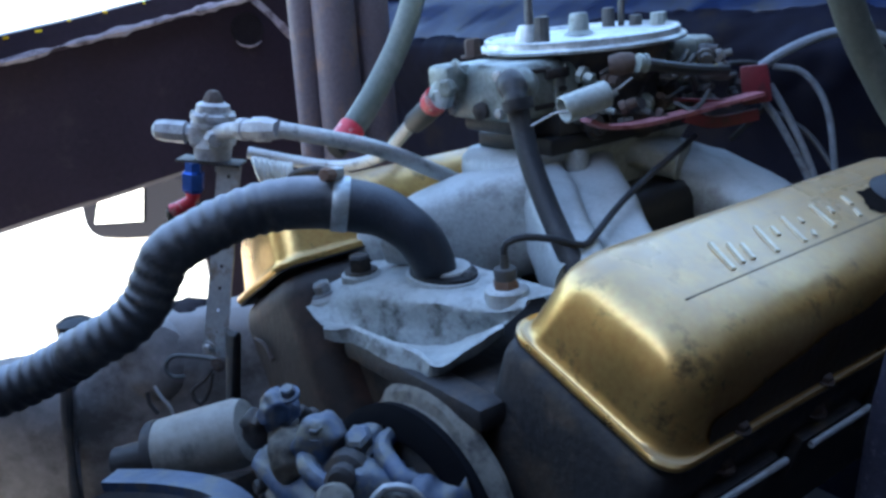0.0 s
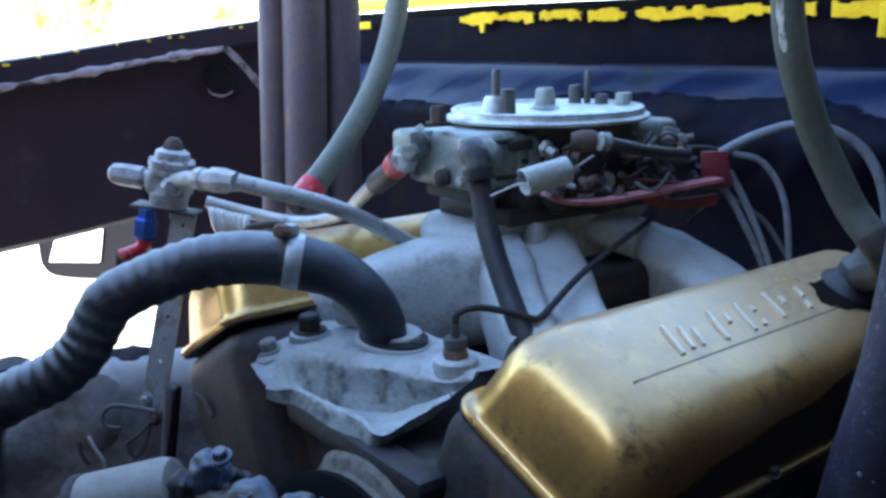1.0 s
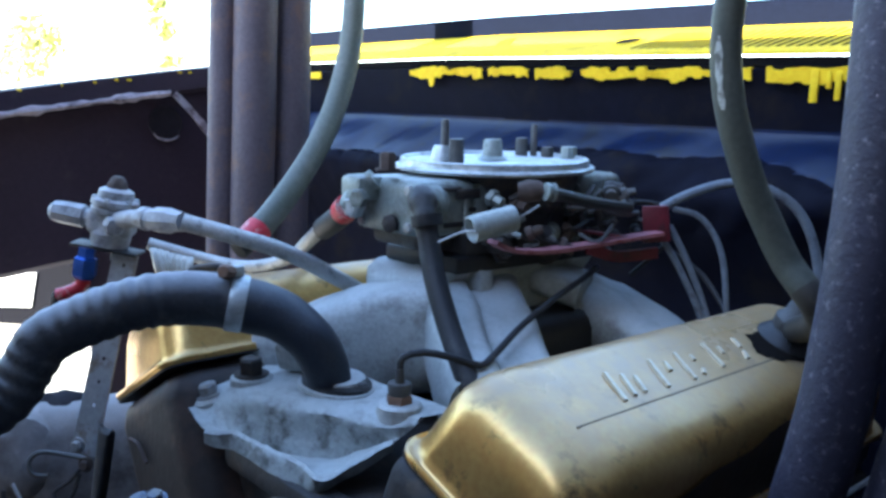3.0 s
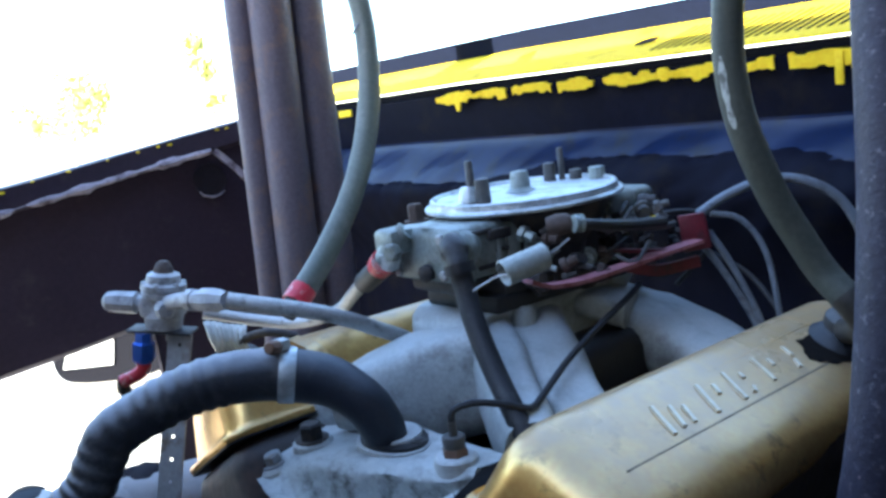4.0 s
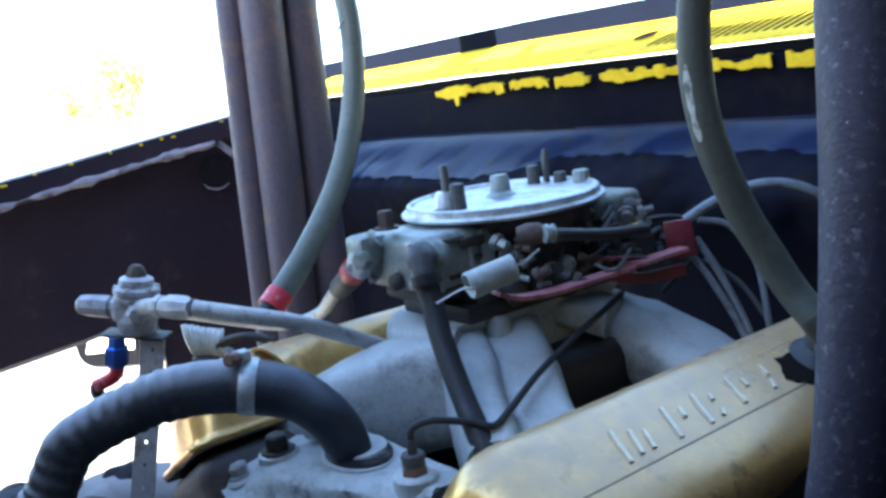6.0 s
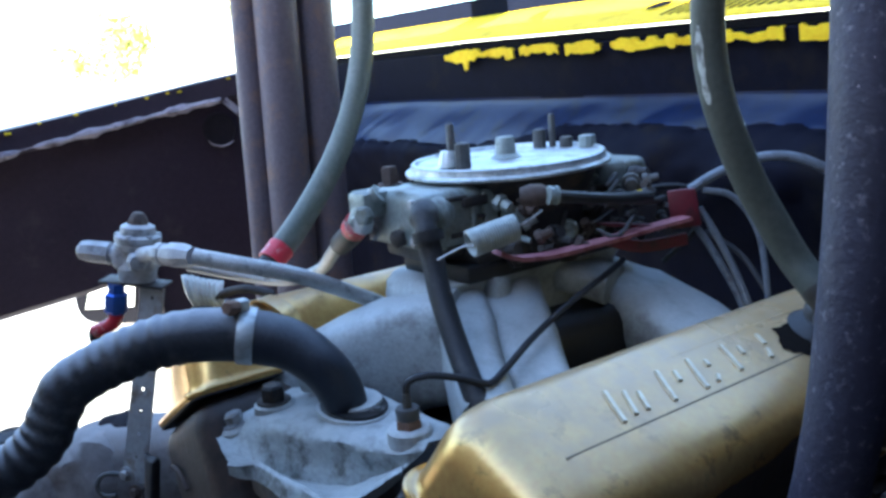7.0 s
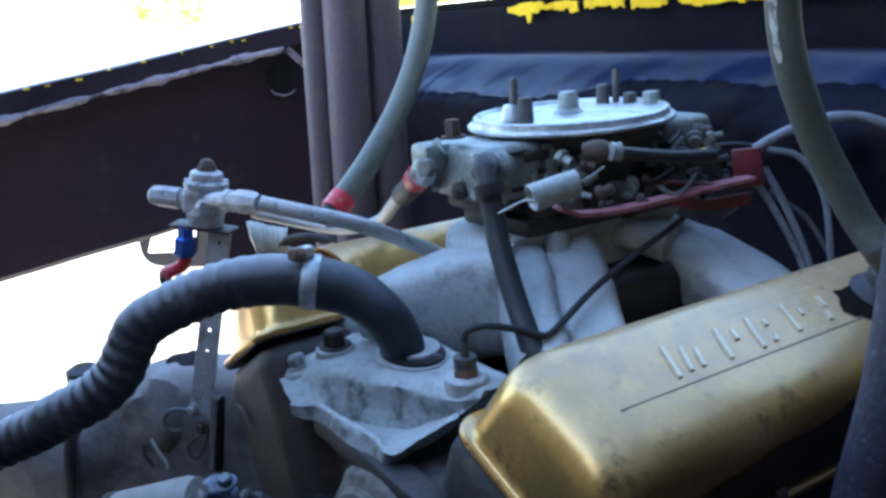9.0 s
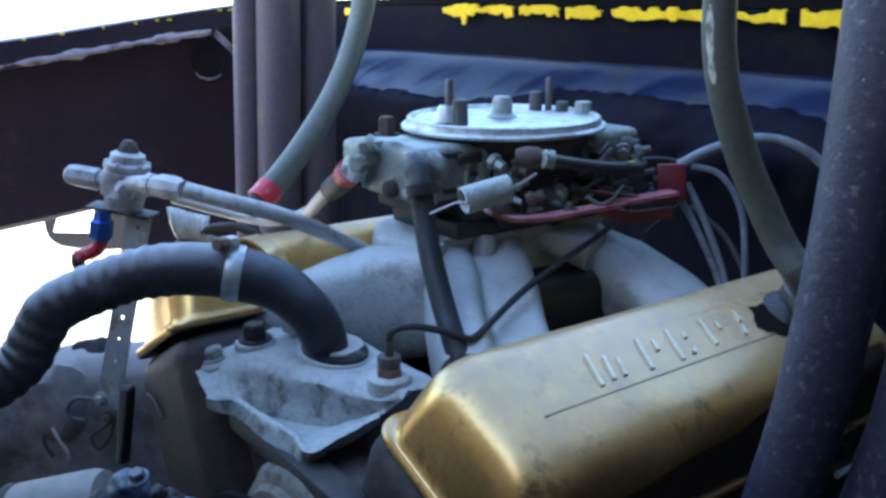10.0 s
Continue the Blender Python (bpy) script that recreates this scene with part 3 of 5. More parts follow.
def valve_cover(p0, side, label, letters=True, tilt=TH, tall=1.0, size=1.0):
    at = cover_frame(p0, side, tilt, size)
    t = thing("valve_cover", at(CW / 2, CL / 2, 0), label, "valve cover", "valve covers on the engine")
    rows = [(0.0, -0.0070, 0.022), (0.002, -0.0082, 0.023), (0.0048, -0.0082, 0.023), (0.0062, -0.0068, 0.024), (0.0055, -0.0050, 0.025), (0.0046, -0.0030, 0.026), (0.0060, -0.0008, 0.027), (0.012, 0.0012, 0.027), (0.028, 0.0045, 0.029), (0.044, 0.0080, 0.031),
            (0.0525, 0.0112, 0.032), (0.0590, 0.0148, 0.034), (0.0642, 0.0198, 0.036), (0.0682, 0.0262, 0.038), (0.0712, 0.0340, 0.038), (0.0732, 0.0430, 0.035), (0.0745, 0.058, 0.025)]
    bm = bmesh.new()
    rings = []
    for h, inset, r in rows:
        ring = []
        for a, v in rounded_rect(CW - inset * 1.45, CL - inset * 1.75, min(r, (CW - inset * 1.45) * 0.46), 9):
            ring.append(bm.verts.new(at(a + inset * 0.55, v + inset * 0.95, h * tall)))
        rings.append(ring)
    for a, b in zip(rings, rings[1:]):
        for k in range(len(a)):
            bm.faces.new((a[k], a[(k + 1) % len(a)], b[(k + 1) % len(a)], b[k]))
    bm.faces.new(rings[-1])
    bm.faces.new(rings[0][::-1])
    rough_up(rough_up(bm, 28, 0.0010, side), 95, 0.0004)
    part("cover_shell", bm, "gold", t, smooth=50)
    bm = bmesh.new()
    lo = [bm.verts.new(at(a - 0.006, v - 0.006, -0.0018)) for a, v in rounded_rect(CW + 0.012, CL + 0.012, 0.02, 6)]
    hi = [bm.verts.new(at(a - 0.006, v - 0.006, -0.0002)) for a, v in rounded_rect(CW + 0.012, CL + 0.012, 0.02, 6)]
    bm.faces.new(lo)
    bm.faces.new(hi[::-1])
    for k in range(len(lo)):
        bm.faces.new((lo[k], lo[(k + 1) % len(lo)], hi[(k + 1) % len(lo)], hi[k]))
    part("gasket", bm, "black", t, "black gasket")
    for v in (0.07, 0.17, 0.28, 0.38):
        hex_bolt(t, at(CW + 0.001, v, 0.005), at(0, 0, 1) - at(0, 0, 0), 0.0055, 0.006, "rust")
    if letters:
        # embossed strokes, their highlights painted in paler gold, a long line under them
        def bar(a0, v0, a1, v1, w, h, name, m):
            sec = [(-w, -0.004), (w, -0.004), (w * 0.6, h), (-w * 0.6, h)]
            nn = at(0, 0, 1) - at(0, 0, 0)
            part(name, sweep([at(a0, v0, 0.0742), at(a1, v1, 0.0742)], 1, 4, 0.2, sec, up=nn), m, t, smooth=50)
        for a0, v0, a1, v1 in ((0.051, 0.126, 0.081, 0.116), (0.057, 0.139, 0.079, 0.1295), (0.062, 0.149, 0.079, 0.1415), (0.051, 0.180, 0.081, 0.168), (0.057, 0.193, 0.067, 0.189), (0.051, 0.214, 0.082, 0.202),
                               (0.058, 0.227, 0.064, 0.225), (0.075, 0.222, 0.080, 0.217), (0.050, 0.256, 0.079, 0.246), (0.058, 0.268, 0.066, 0.265), (0.053, 0.298, 0.065, 0.294), (0.070, 0.290, 0.079, 0.284)):
            bar(a0, v0, a1, v1, 0.0025, 0.0022, "embossed_stroke", "gold_pale")
        bar(0.089, 0.055, 0.0875, 0.33, 0.0013, 0.0006, "groove", "gold_dirt")
        bar(0.0435, 0.20, 0.0420, 0.36, 0.0012, 0.0005, "crease", "gold")
    return at, t


at_r, cover_r = valve_cover((-0.388, 0.384, 0.9027), 1, "dusty gold-painted steel valve cover with embossed strokes", size=1.03)
# oily smear round the filler neck
st = bmesh.new()
pts = []
for k in range(40):
    a = 2 * math.pi * k / 40
    r = 0.029 + 0.010 * noise.noise(Vector((math.cos(a) * 1.7, math.sin(a) * 1.7, 5))) + 0.005 * noise.noise(Vector((math.cos(a) * 6, math.sin(a) * 6, 2)))
    pts.append(st.verts.new(at_r(min(0.120, 0.076 + 0.85 * r * math.cos(a)), 0.362 - (0.016 if math.sin(a) < 0 else 0) + r * 1.1 * math.sin(a) * (1.25 if math.sin(a) < 0 else 0.7), 0.0752)))
st.faces.new(pts)
part("oil_stain", st, "stain", cover_r, "black oily smear round the breather", smooth=0)
# dark brown sheet over the outer side of the near cover, higher towards the rear
SIDE = [(0.0065, -0.0008), (0.012, 0.0012), (0.028, 0.0045), (0.044, 0.0080), (0.0525, 0.0112), (0.0590, 0.0148), (0.0642, 0.0198), (0.0682, 0.0262), (0.0712, 0.0340)]


def side_inset(h):
    for (h0, a), (h1, c) in zip(SIDE, SIDE[1:]):
        if h <= h1:
            return a + (c - a) * (h - h0) / (h1 - h0)
    return SIDE[-1][1]


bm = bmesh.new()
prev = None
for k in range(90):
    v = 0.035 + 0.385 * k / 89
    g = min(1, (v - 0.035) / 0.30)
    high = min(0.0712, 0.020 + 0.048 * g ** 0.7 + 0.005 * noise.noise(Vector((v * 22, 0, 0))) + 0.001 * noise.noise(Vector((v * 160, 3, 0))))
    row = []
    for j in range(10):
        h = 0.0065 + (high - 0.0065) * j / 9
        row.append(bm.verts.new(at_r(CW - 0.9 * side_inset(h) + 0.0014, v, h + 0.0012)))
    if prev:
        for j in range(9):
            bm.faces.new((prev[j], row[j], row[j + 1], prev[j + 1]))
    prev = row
part("side_grime", bm, "dark_brown", cover_r, "dark brown sheet on the outer side", smooth=60)
# filler neck with black grommet at the rear of the near cover
gr = thing("oil_breather", at_r(0.074, 0.362, 0.074), "black breather grommet with a worn metal collar", "breather")
nn = (at_r(0, 0, 1) - at_r(0, 0, 0)).normalized()
part("grommet", lathe([(0, 0.030), (0.004, 0.030), (0.010, 0.024), (0.014, 0.020)], at_r(0.074, 0.362, 0.072), nn, 24), "black_hose", gr)
part("collar", lathe([(0.010, 0.017), (0.016, 0.021), (0.024, 0.021), (0.030, 0.016), (0.040, 0.014)], at_r(0.074, 0.362, 0.072), nn, 20), "stud", gr, "worn dark metal collar")
at_l, cover_l = valve_cover((-0.677, 0.336, 0.903), -1, "gold-painted steel valve cover with a dull streaked end", False, radians(29), 1.2)
cl = thing("cover_clip", (-0.70, 0.44, 0.962), "gold sheet metal tab on the valve cover", "bracket")
part("tab", rough_up(sweep([(-0.742, 0.430, 0.962), (-0.722, 0.434, 0.972), (-0.700, 0.442, 0.966), (-0.684, 0.450, 0.950), (-0.678, 0.454, 0.935)], 1, 4, 0.006, [(-0.010, -0.0015), (0.010, -0.0015), (0.010, 0.0015), (-0.010, 0.0015)]), 40, 0.002), "gold", cl)


def head(at, side, material, label, soft=0.006):
    t = thing("cylinder_head", at(CW / 2, 0.2, -0.1), label, "cylinder head", "cylinder heads")
    bm = bmesh.new()
    lo = [bm.verts.new(at(a, v, -0.20)) for a, v in ((-0.012, -0.008), (CW + 0.0, -0.008), (CW + 0.0, CL), (-0.012, CL))]
    hi = [bm.verts.new(at(a, v, -0.0020)) for a, v in ((-0.008, -0.008), (CW + 0.008, -0.008), (CW + 0.008, CL), (-0.008, CL))]
    bm.faces.new(lo[::-1])
    bm.faces.new(hi)
    for k in range(4):
        bm.faces.new((lo[k], lo[(k + 1) % 4], hi[(k + 1) % 4], hi[k]))
    bmesh.ops.bevel(bm, geom=bm.edges[:], offset=soft, segments=6, profile=0.5, affect='EDGES')
    part("casting", bm, material, t)
    return t


head_r = head(at_r, 1, "iron", "black greasy iron cylinder head casting", 0.020)
head_l = head(at_l, -1, "brown_iron", "brown greasy iron cylinder head casting", 0.028)
part("casting_rib", sweep([at_l(0.115, -0.012, -0.045), at_l(0.095, -0.012, -0.055), at_l(0.085, -0.012, -0.075)], 0.0025, 8, 0.006), "rust", head_l, "thin rusty cast rib")
# header flange and bright gasket edge outside the near head
for k, v in enumerate((0.03, 0.14, 0.25, 0.36)):
    a = at_r(CW + 0.012, v, -0.035)
    part("exhaust_flange", block(at_r(CW + 0.012, v + 0.045, -0.055), (0.012, 0.085, 0.05), 0.004, Matrix.Rotation(TH, 3, 'Y')), "iron", head_r)
    part("flange_edge", sweep([at_r(CW + 0.022, v + 0.005, -0.030), at_r(CW + 0.022, v + 0.085, -0.030)], 0.0028, 8, 0.02), "steel", head_r, "bright metal gasket edge")
    hex_bolt(head_r, at_r(CW + 0.004, v + 0.03, -0.022), nn, 0.007, 0.007, "rust")

block_t = thing("engine_block", (-0.52, 0.6, 0.6), "dark greasy engine block under the intake", "engine block")
part("block_casting", block((-0.52, 0.62, 0.74), (0.30, 0.50, 0.20), 0.02), "iron", block_t)
# timing cover and pulley rim in front
part("timing_cover", rough_up(lathe([(0, 0.112), (0.004, 0.112), (0.010, 0.106), (0.012, 0.096), (0.018, 0.092), (0.020, 0.07)], (-0.465, 0.355, 0.727), (0, -1, 0), 48), 30, 0.003), "beige", block_t, "dusty beige timing cover")
part("front_lip", block((-0.50, 0.365, 0.835), (0.21, 0.03, 0.022), 0.006), "iron", block_t)

# ---------------------------------------------------------------- intake manifold
intake = thing("intake_manifold", (-0.55, 0.6, 0.86), "dusty cast aluminium intake manifold", "intake manifold")
# the cast front: a deck that steps down over a pitted wall to a ledge with a proud rim, pointed in the middle
ROWS = [
    [(-0.705, 0.470, 0.890), (-0.655, 0.470, 0.896), (-0.605, 0.470, 0.898), (-0.560, 0.470, 0.898), (-0.520, 0.470, 0.899), (-0.475, 0.470, 0.900), (-0.425, 0.470, 0.902)],
    [(-0.684, 0.360, 0.877), (-0.642, 0.370, 0.884), (-0.596, 0.382, 0.892), (-0.552, 0.393, 0.893), (-0.518, 0.406, 0.895), (-0.472, 0.422, 0.895), (-0.436, 0.440, 0.900)],
    [(-0.672, 0.346, 0.871), (-0.632, 0.358, 0.874), (-0.586, 0.373, 0.885), (-0.542, 0.385, 0.885), (-0.510, 0.399, 0.889), (-0.464, 0.416, 0.888), (-0.434, 0.434, 0.895)],
    [(-0.6313, 0.3363, 0.864), (-0.598, 0.3542, 0.858), (-0.5675, 0.3686, 0.85), (-0.5323, 0.38, 0.85), (-0.5015, 0.3972, 0.854), (-0.4765, 0.4141, 0.866), (-0.4449, 0.4258, 0.884)],
    [(-0.608, 0.3323, 0.8624), (-0.5851, 0.3505, 0.8609), (-0.5426, 0.3608, 0.8574), (-0.5036, 0.3675, 0.8566), (-0.4728, 0.3714, 0.8569), (-0.4622, 0.3969, 0.8666), (-0.443, 0.4193, 0.8831)],
    [(-0.6003, 0.3309, 0.8645), (-0.5808, 0.3493, 0.8645), (-0.5343, 0.3582, 0.8625), (-0.4941, 0.3633, 0.8615), (-0.4633, 0.3628, 0.8605), (-0.4575, 0.3912, 0.8695), (-0.4424, 0.4171, 0.8855)],
    [(-0.5963, 0.3279, 0.8625), (-0.5768, 0.3463, 0.8625), (-0.5303, 0.3552, 0.8605), (-0.4901, 0.3603, 0.8595), (-0.4593, 0.3598, 0.8585), (-0.4535, 0.3882, 0.8675), (-0.4384, 0.4141, 0.8835)],
    [(-0.5994, 0.3299, 0.852), (-0.5684, 0.3456, 0.849), (-0.5208, 0.3511, 0.846), (-0.4874, 0.3571, 0.845), (-0.4693, 0.3611, 0.844), (-0.4595, 0.3921, 0.855), (-0.4448, 0.4185, 0.873)],
]
bm = bmesh.new()
grid = []
for j, row in enumerate(ROWS):
    line = curve_points(row, 0.0035 if j else 0.01)
    line = [line[round(i * (len(line) - 1) / 72)] for i in range(73)]
    grid.append(line)
rings = []
for j in range(len(grid) - 1):
    n = 6 if j in (0, 2) else 3
    for k in range(n):
        rings.append((j + k / n, [a.lerp(b, k / n) for a, b in zip(grid[j], grid[j + 1])]))
rings.append((len(grid) - 1, grid[-1]))
verts = []
for level, line in rings:
    row = []
    for i, p in enumerate(line):
        wall = math.exp(-((level - 2.5) / 0.45) ** 2) * (1 if 18 < i < 58 else 0.3)
        pit = 0.0035 * wall * noise.noise(Vector((p.x * 90, p.z * 140, 3)))
        hollow = 0.006 * wall * math.exp(-((i - 40) / 7.0) ** 2)
        row.append(bm.verts.new(p + Vector((0.25 * (hollow - pit), 0.9 * (hollow - pit), 0)) * (1 if level < 3.5 else 0) + 0.0014 * noise.noise_vector(p * 60) + 0.0005 * noise.noise_vector(p * 230)))
    verts.append(row)
for a, b in zip(verts, verts[1:]):
    for k in range(72):
        bm.faces.new((a[k], a[k + 1], b[k + 1], b[k]))
part("front_casting", bm, "cast_stained", intake, "chalky stained front casting with a pointed rim", smooth=50)
part("cast_lug", rough_up(slab([(-0.628, 0.420, 0.896), (-0.600, 0.428, 0.898), (-0.596, 0.424, 0.925), (-0.606, 0.418, 0.932), (-0.622, 0.412, 0.922)], (0.008, 0.018, -0.002), 0.003), 50, 0.001), "cast", intake)
part("bolt_boss", lathe([(-0.02, 0.020), (-0.003, 0.018), (0.0, 0.015)], (-0.652, 0.362, 0.876), (-0.1, -0.25, 1), 20), "cast", intake)
part("bolt_boss", lathe([(-0.02, 0.022), (0.0, 0.020), (0.003, 0.017)], (-0.630, 0.394, 0.893), (0, 0, 1), 20), "cast", intake)
hex_bolt(intake, (-0.651, 0.361, 0.877), (-0.1, -0.25, 1), 0.0090, 0.011, "steel")
hex_bolt(intake, (-0.629, 0.393, 0.896), (0, 0, 1), 0.0115, 0.016, "iron", washer=True)
RECT = [(math.copysign(abs(math.cos(a)) ** 0.55, math.cos(a)) * 0.5, math.copysign(abs(math.sin(a)) ** 0.55, math.sin(a)) * 0.5) for a in [2 * math.pi * (k + 0.5) / 24 for k in range(24)]]


def runner(p, q, w0, w1, h0, h1, sag=0.0):
    p, q = Vector(p), Vector(q)
    bm = bmesh.new()
    d = (q - p)
    side = d.cross(Vector((0, 0, 1))).normalized()
    rings = []
    for k in range(13):
        s = k / 12
        c = p.lerp(q, s) + Vector((0, 0, sag * math.sin(math.pi * s)))
        up = side.cross(d.normalized())
        w, h = w0 + (w1 - w0) * s, h0 + (h1 - h0) * s
        rings.append([bm.verts.new(c + side * a * w + up * b * h) for a, b in RECT])
    for a, b in zip(rings, rings[1:]):
        for k in range(24):
            bm.faces.new((a[k], a[(k + 1) % 24], b[(k + 1) % 24], b[k]))
    bm.faces.new(rings[0][::-1])
    bm.faces.new(rings[-1])
    part("runner", rough_up(rough_up(bm, 24, 0.0030, w0 * 50), 70, 0.0010), "cast_runner", intake, smooth=60)


runner((-0.617, 0.603, 0.968), (-0.436, 0.502, 0.886), 0.060, 0.052, 0.072, 0.084, 0.006)
runner((-0.595, 0.648, 0.958), (-0.412, 0.548, 0.874), 0.080, 0.062, 0.070, 0.084, 0.004)
part("web_boss", rough_up(lathe([(0, 0.015), (0.03, 0.012), (0.040, 0.007), (0.044, 0.002)], (-0.545, 0.606, 0.985), (0.25, -0.16, -1), 18), 40, 0.002), "cast_runner", intake)
runner((-0.615, 0.765, 0.940), (-0.415, 0.815, 0.863), 0.105, 0.125, 0.068, 0.068, 0.012)
runner((-0.600, 0.705, 0.968), (-0.520, 0.745, 0.953), 0.085, 0.070, 0.036, 0.034, 0.006)
# black block stands in for the shade under the rear runner
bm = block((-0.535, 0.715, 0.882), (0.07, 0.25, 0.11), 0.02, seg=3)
part("valley_wall", rough_up(bm, 30, 0.003), "black", intake, "black block painting in the shade under the rear runner")
runner((-0.535, 0.575, 0.932), (-0.705, 0.452, 0.858), 0.085, 0.09, 0.115, 0.115, 0.012)
runner((-0.62, 0.77, 0.935), (-0.76, 0.83, 0.885), 0.10, 0.11, 0.08, 0.07, 0.010)
# plenum with its sloping front wall
bm = bmesh.new()
rings = []
for z, x0, x1, y0, y1, r in ((0.905, -0.685, -0.545, 0.53, 0.80, 0.05), (0.925, -0.678, -0.548, 0.53, 0.80, 0.05), (0.950, -0.668, -0.550, 0.53, 0.80, 0.05), (0.968, -0.662, -0.550, 0.53, 0.80, 0.04), (0.980, -0.660, -0.545, 0.535, 0.80, 0.03), (0.988, -0.660, -0.54, 0.545, 0.80, 0.03)):
    rings.append([bm.verts.new((x0 + a, y0 + b, z)) for a, b in rounded_rect(x1 - x0, y1 - y0, r, 6)])
for a, b in zip(rings, rings[1:]):
    for k in range(len(a)):
        bm.faces.new((a[k], a[(k + 1) % len(a)], b[(k + 1) % len(a)], b[k]))
bm.faces.new(rings[0][::-1])
bm.faces.new(rings[-1])
rough_up(bm, 40, 0.0012)
part("plenum", bm, "cast_runner", intake, smooth=60)

# water outlet and hose
neck = thing("water_outlet", (-0.545, 0.43, 0.905), "grey cast water outlet elbow", "water outlet")
ring = [2 * math.pi * k / 28 for k in range(28)]
part("outlet_flange", rough_up(slab([(-0.556 + 0.030 * math.cos(a), 0.440 + 0.025 * math.sin(a), 0.9050) for a in ring], (0, 0, -0.006), 0.0015), 60, 0.001), "cast", neck)
part("outlet_gasket", slab([(-0.552 + 0.039 * math.cos(a), 0.437 + 0.028 * math.sin(a), 0.9018) for a in ring], (0, 0, -0.0035)), "black", neck)
part("gasket_edge", slab([(-0.552 + 0.042 * math.cos(a), 0.436 + 0.031 * math.sin(a), 0.8985) for a in ring], (0, 0, -0.0035)), "cast", neck)
hex_bolt(neck, (-0.522, 0.444, 0.902), (0, 0, 1), 0.005, 0.003, "stud")
HOSE = [(-0.5536, 0.4309, 0.8958), (-0.5540, 0.4251, 0.9184), (-0.5605, 0.4126, 0.9434), (-0.5819, 0.3927, 0.9636), (-0.6061, 0.3598, 0.9743), (-0.6215, 0.3247, 0.9795), (-0.6395, 0.2904, 0.9760), (-0.6575, 0.2559, 0.9639), (-0.6717, 0.2251, 0.9478), (-0.6766, 0.2109, 0.9266),
        (-0.6810, 0.1971, 0.9030), (-0.6908, 0.1736, 0.8830), (-0.7103, 0.1463, 0.8679), (-0.7316, 0.1271, 0.8517), (-0.7681, 0.0619, 0.8283), (-0.8000, -0.0800, 0.8200), (-0.8200, -0.2500, 0.8200), (-0.8200, -0.4100, 0.8200)]
hose = thing("radiator_hose", (-0.6, 0.35, 0.97), "dusty black rubber radiator hose with a ribbed section", "hose")


HC = curve_points(HOSE, 0.0016)
SPLIT = 104                     # samples along the smooth cuff


def ribbed(s, w):
    k = min(1, s / 0.03) * (1 - 0.65 * math.exp(-((s - 0.115) / 0.045) ** 2))
    return 0.0236 - 0.0014 * min(1, s / 0.16) + 0.0006 * noise.noise(Vector((s * 30, 0, 0))) + max(0.2, k) * 0.0008 * math.sin(s * 2 * math.pi / 0.0135)


def cuff(s, w):
    return 0.0198 + 0.0040 * min(1, s / 0.10) + 0.0004 * math.sin(s * 70)


CUT = min(range(len(HC)), key=lambda k: abs(HC[k].y - 0.366))       # under the clamp
part("bend_piece", rough_up(sweep(HC[:CUT + 1:4], cuff, 28, 0.004), 30, 0.0006), "rubber_dark", hose, "clean black rubber bend", smooth=80)
part("smooth_cuff", rough_up(sweep(HC[CUT - 4:SPLIT + 1:2], 0.0238, 28, 0.004), 30, 0.0006), "rubber", hose, "smooth dusty rubber cuff", smooth=80)
part("ribbed_body", sweep(HC[SPLIT - 2:], ribbed, 28, 0.0016), "rubber", hose, smooth=80)
cl = thing("hose_clamp", (-0.614, 0.378, 0.970), "bare steel worm-drive hose clamp on the rubber hose", "hose clamp")
CD = (Vector(HOSE[5]) - Vector(HOSE[3])).normalized()
CC = Vector((-0.6030, 0.3650, 0.9735))
part("band", lathe([(-0.0075, 0.0252), (-0.006, 0.0260), (0.006, 0.0260), (0.0075, 0.0252)], CC, CD, 36), "plate", cl)
sc = CC + Vector((0.004, -0.006, 0.030))
part("screw_housing", block(sc, (0.013, 0.018, 0.010), 0.002), "plate", cl)
part("screw", lathe([(0, 0.0065), (0.012, 0.0065), (0.014, 0.005)], sc + Vector((0.004, -0.004, 0)), (0.5, -0.75, 0.2), 8), "brass", cl, "rusty hex screw")

# temperature sender with wire
sens = thing("temperature_sender", (-0.464, 0.44, 0.905), "rusty brass temperature sender with a black wire", "sensor")
part("boss", lathe([(-0.012, 0.020), (0.0, 0.019), (0.002, 0.017)], (-0.464, 0.440, 0.903), (0, 0, 1), 20), "cast", sens)
part("hex_body", lathe([(0.0, 0.0115), (0.010, 0.0115), (0.012, 0.010)], (-0.464, 0.440, 0.900), (0, 0, 1), 6), "brass", sens)
part("insulator", lathe([(0.012, 0.0095), (0.020, 0.0105), (0.022, 0.0095), (0.022, 0.004), (0.034, 0.0035)], (-0.464, 0.440, 0.900), (0, 0, 1), 14), "stud", sens)
part("wire", sweep([(-0.464, 0.440, 0.934), (-0.464, 0.443, 0.943), (-0.455, 0.458, 0.947), (-0.440, 0.485, 0.940), (-0.430, 0.500, 0.934), (-0.436, 0.522, 0.938), (-0.450, 0.572, 0.955), (-0.462, 0.633, 0.972), (-0.485, 0.702, 0.980), (-0.51, 0.75, 0.98)], 0.0032, 8, 0.008), "black_hose", sens, "black wire")

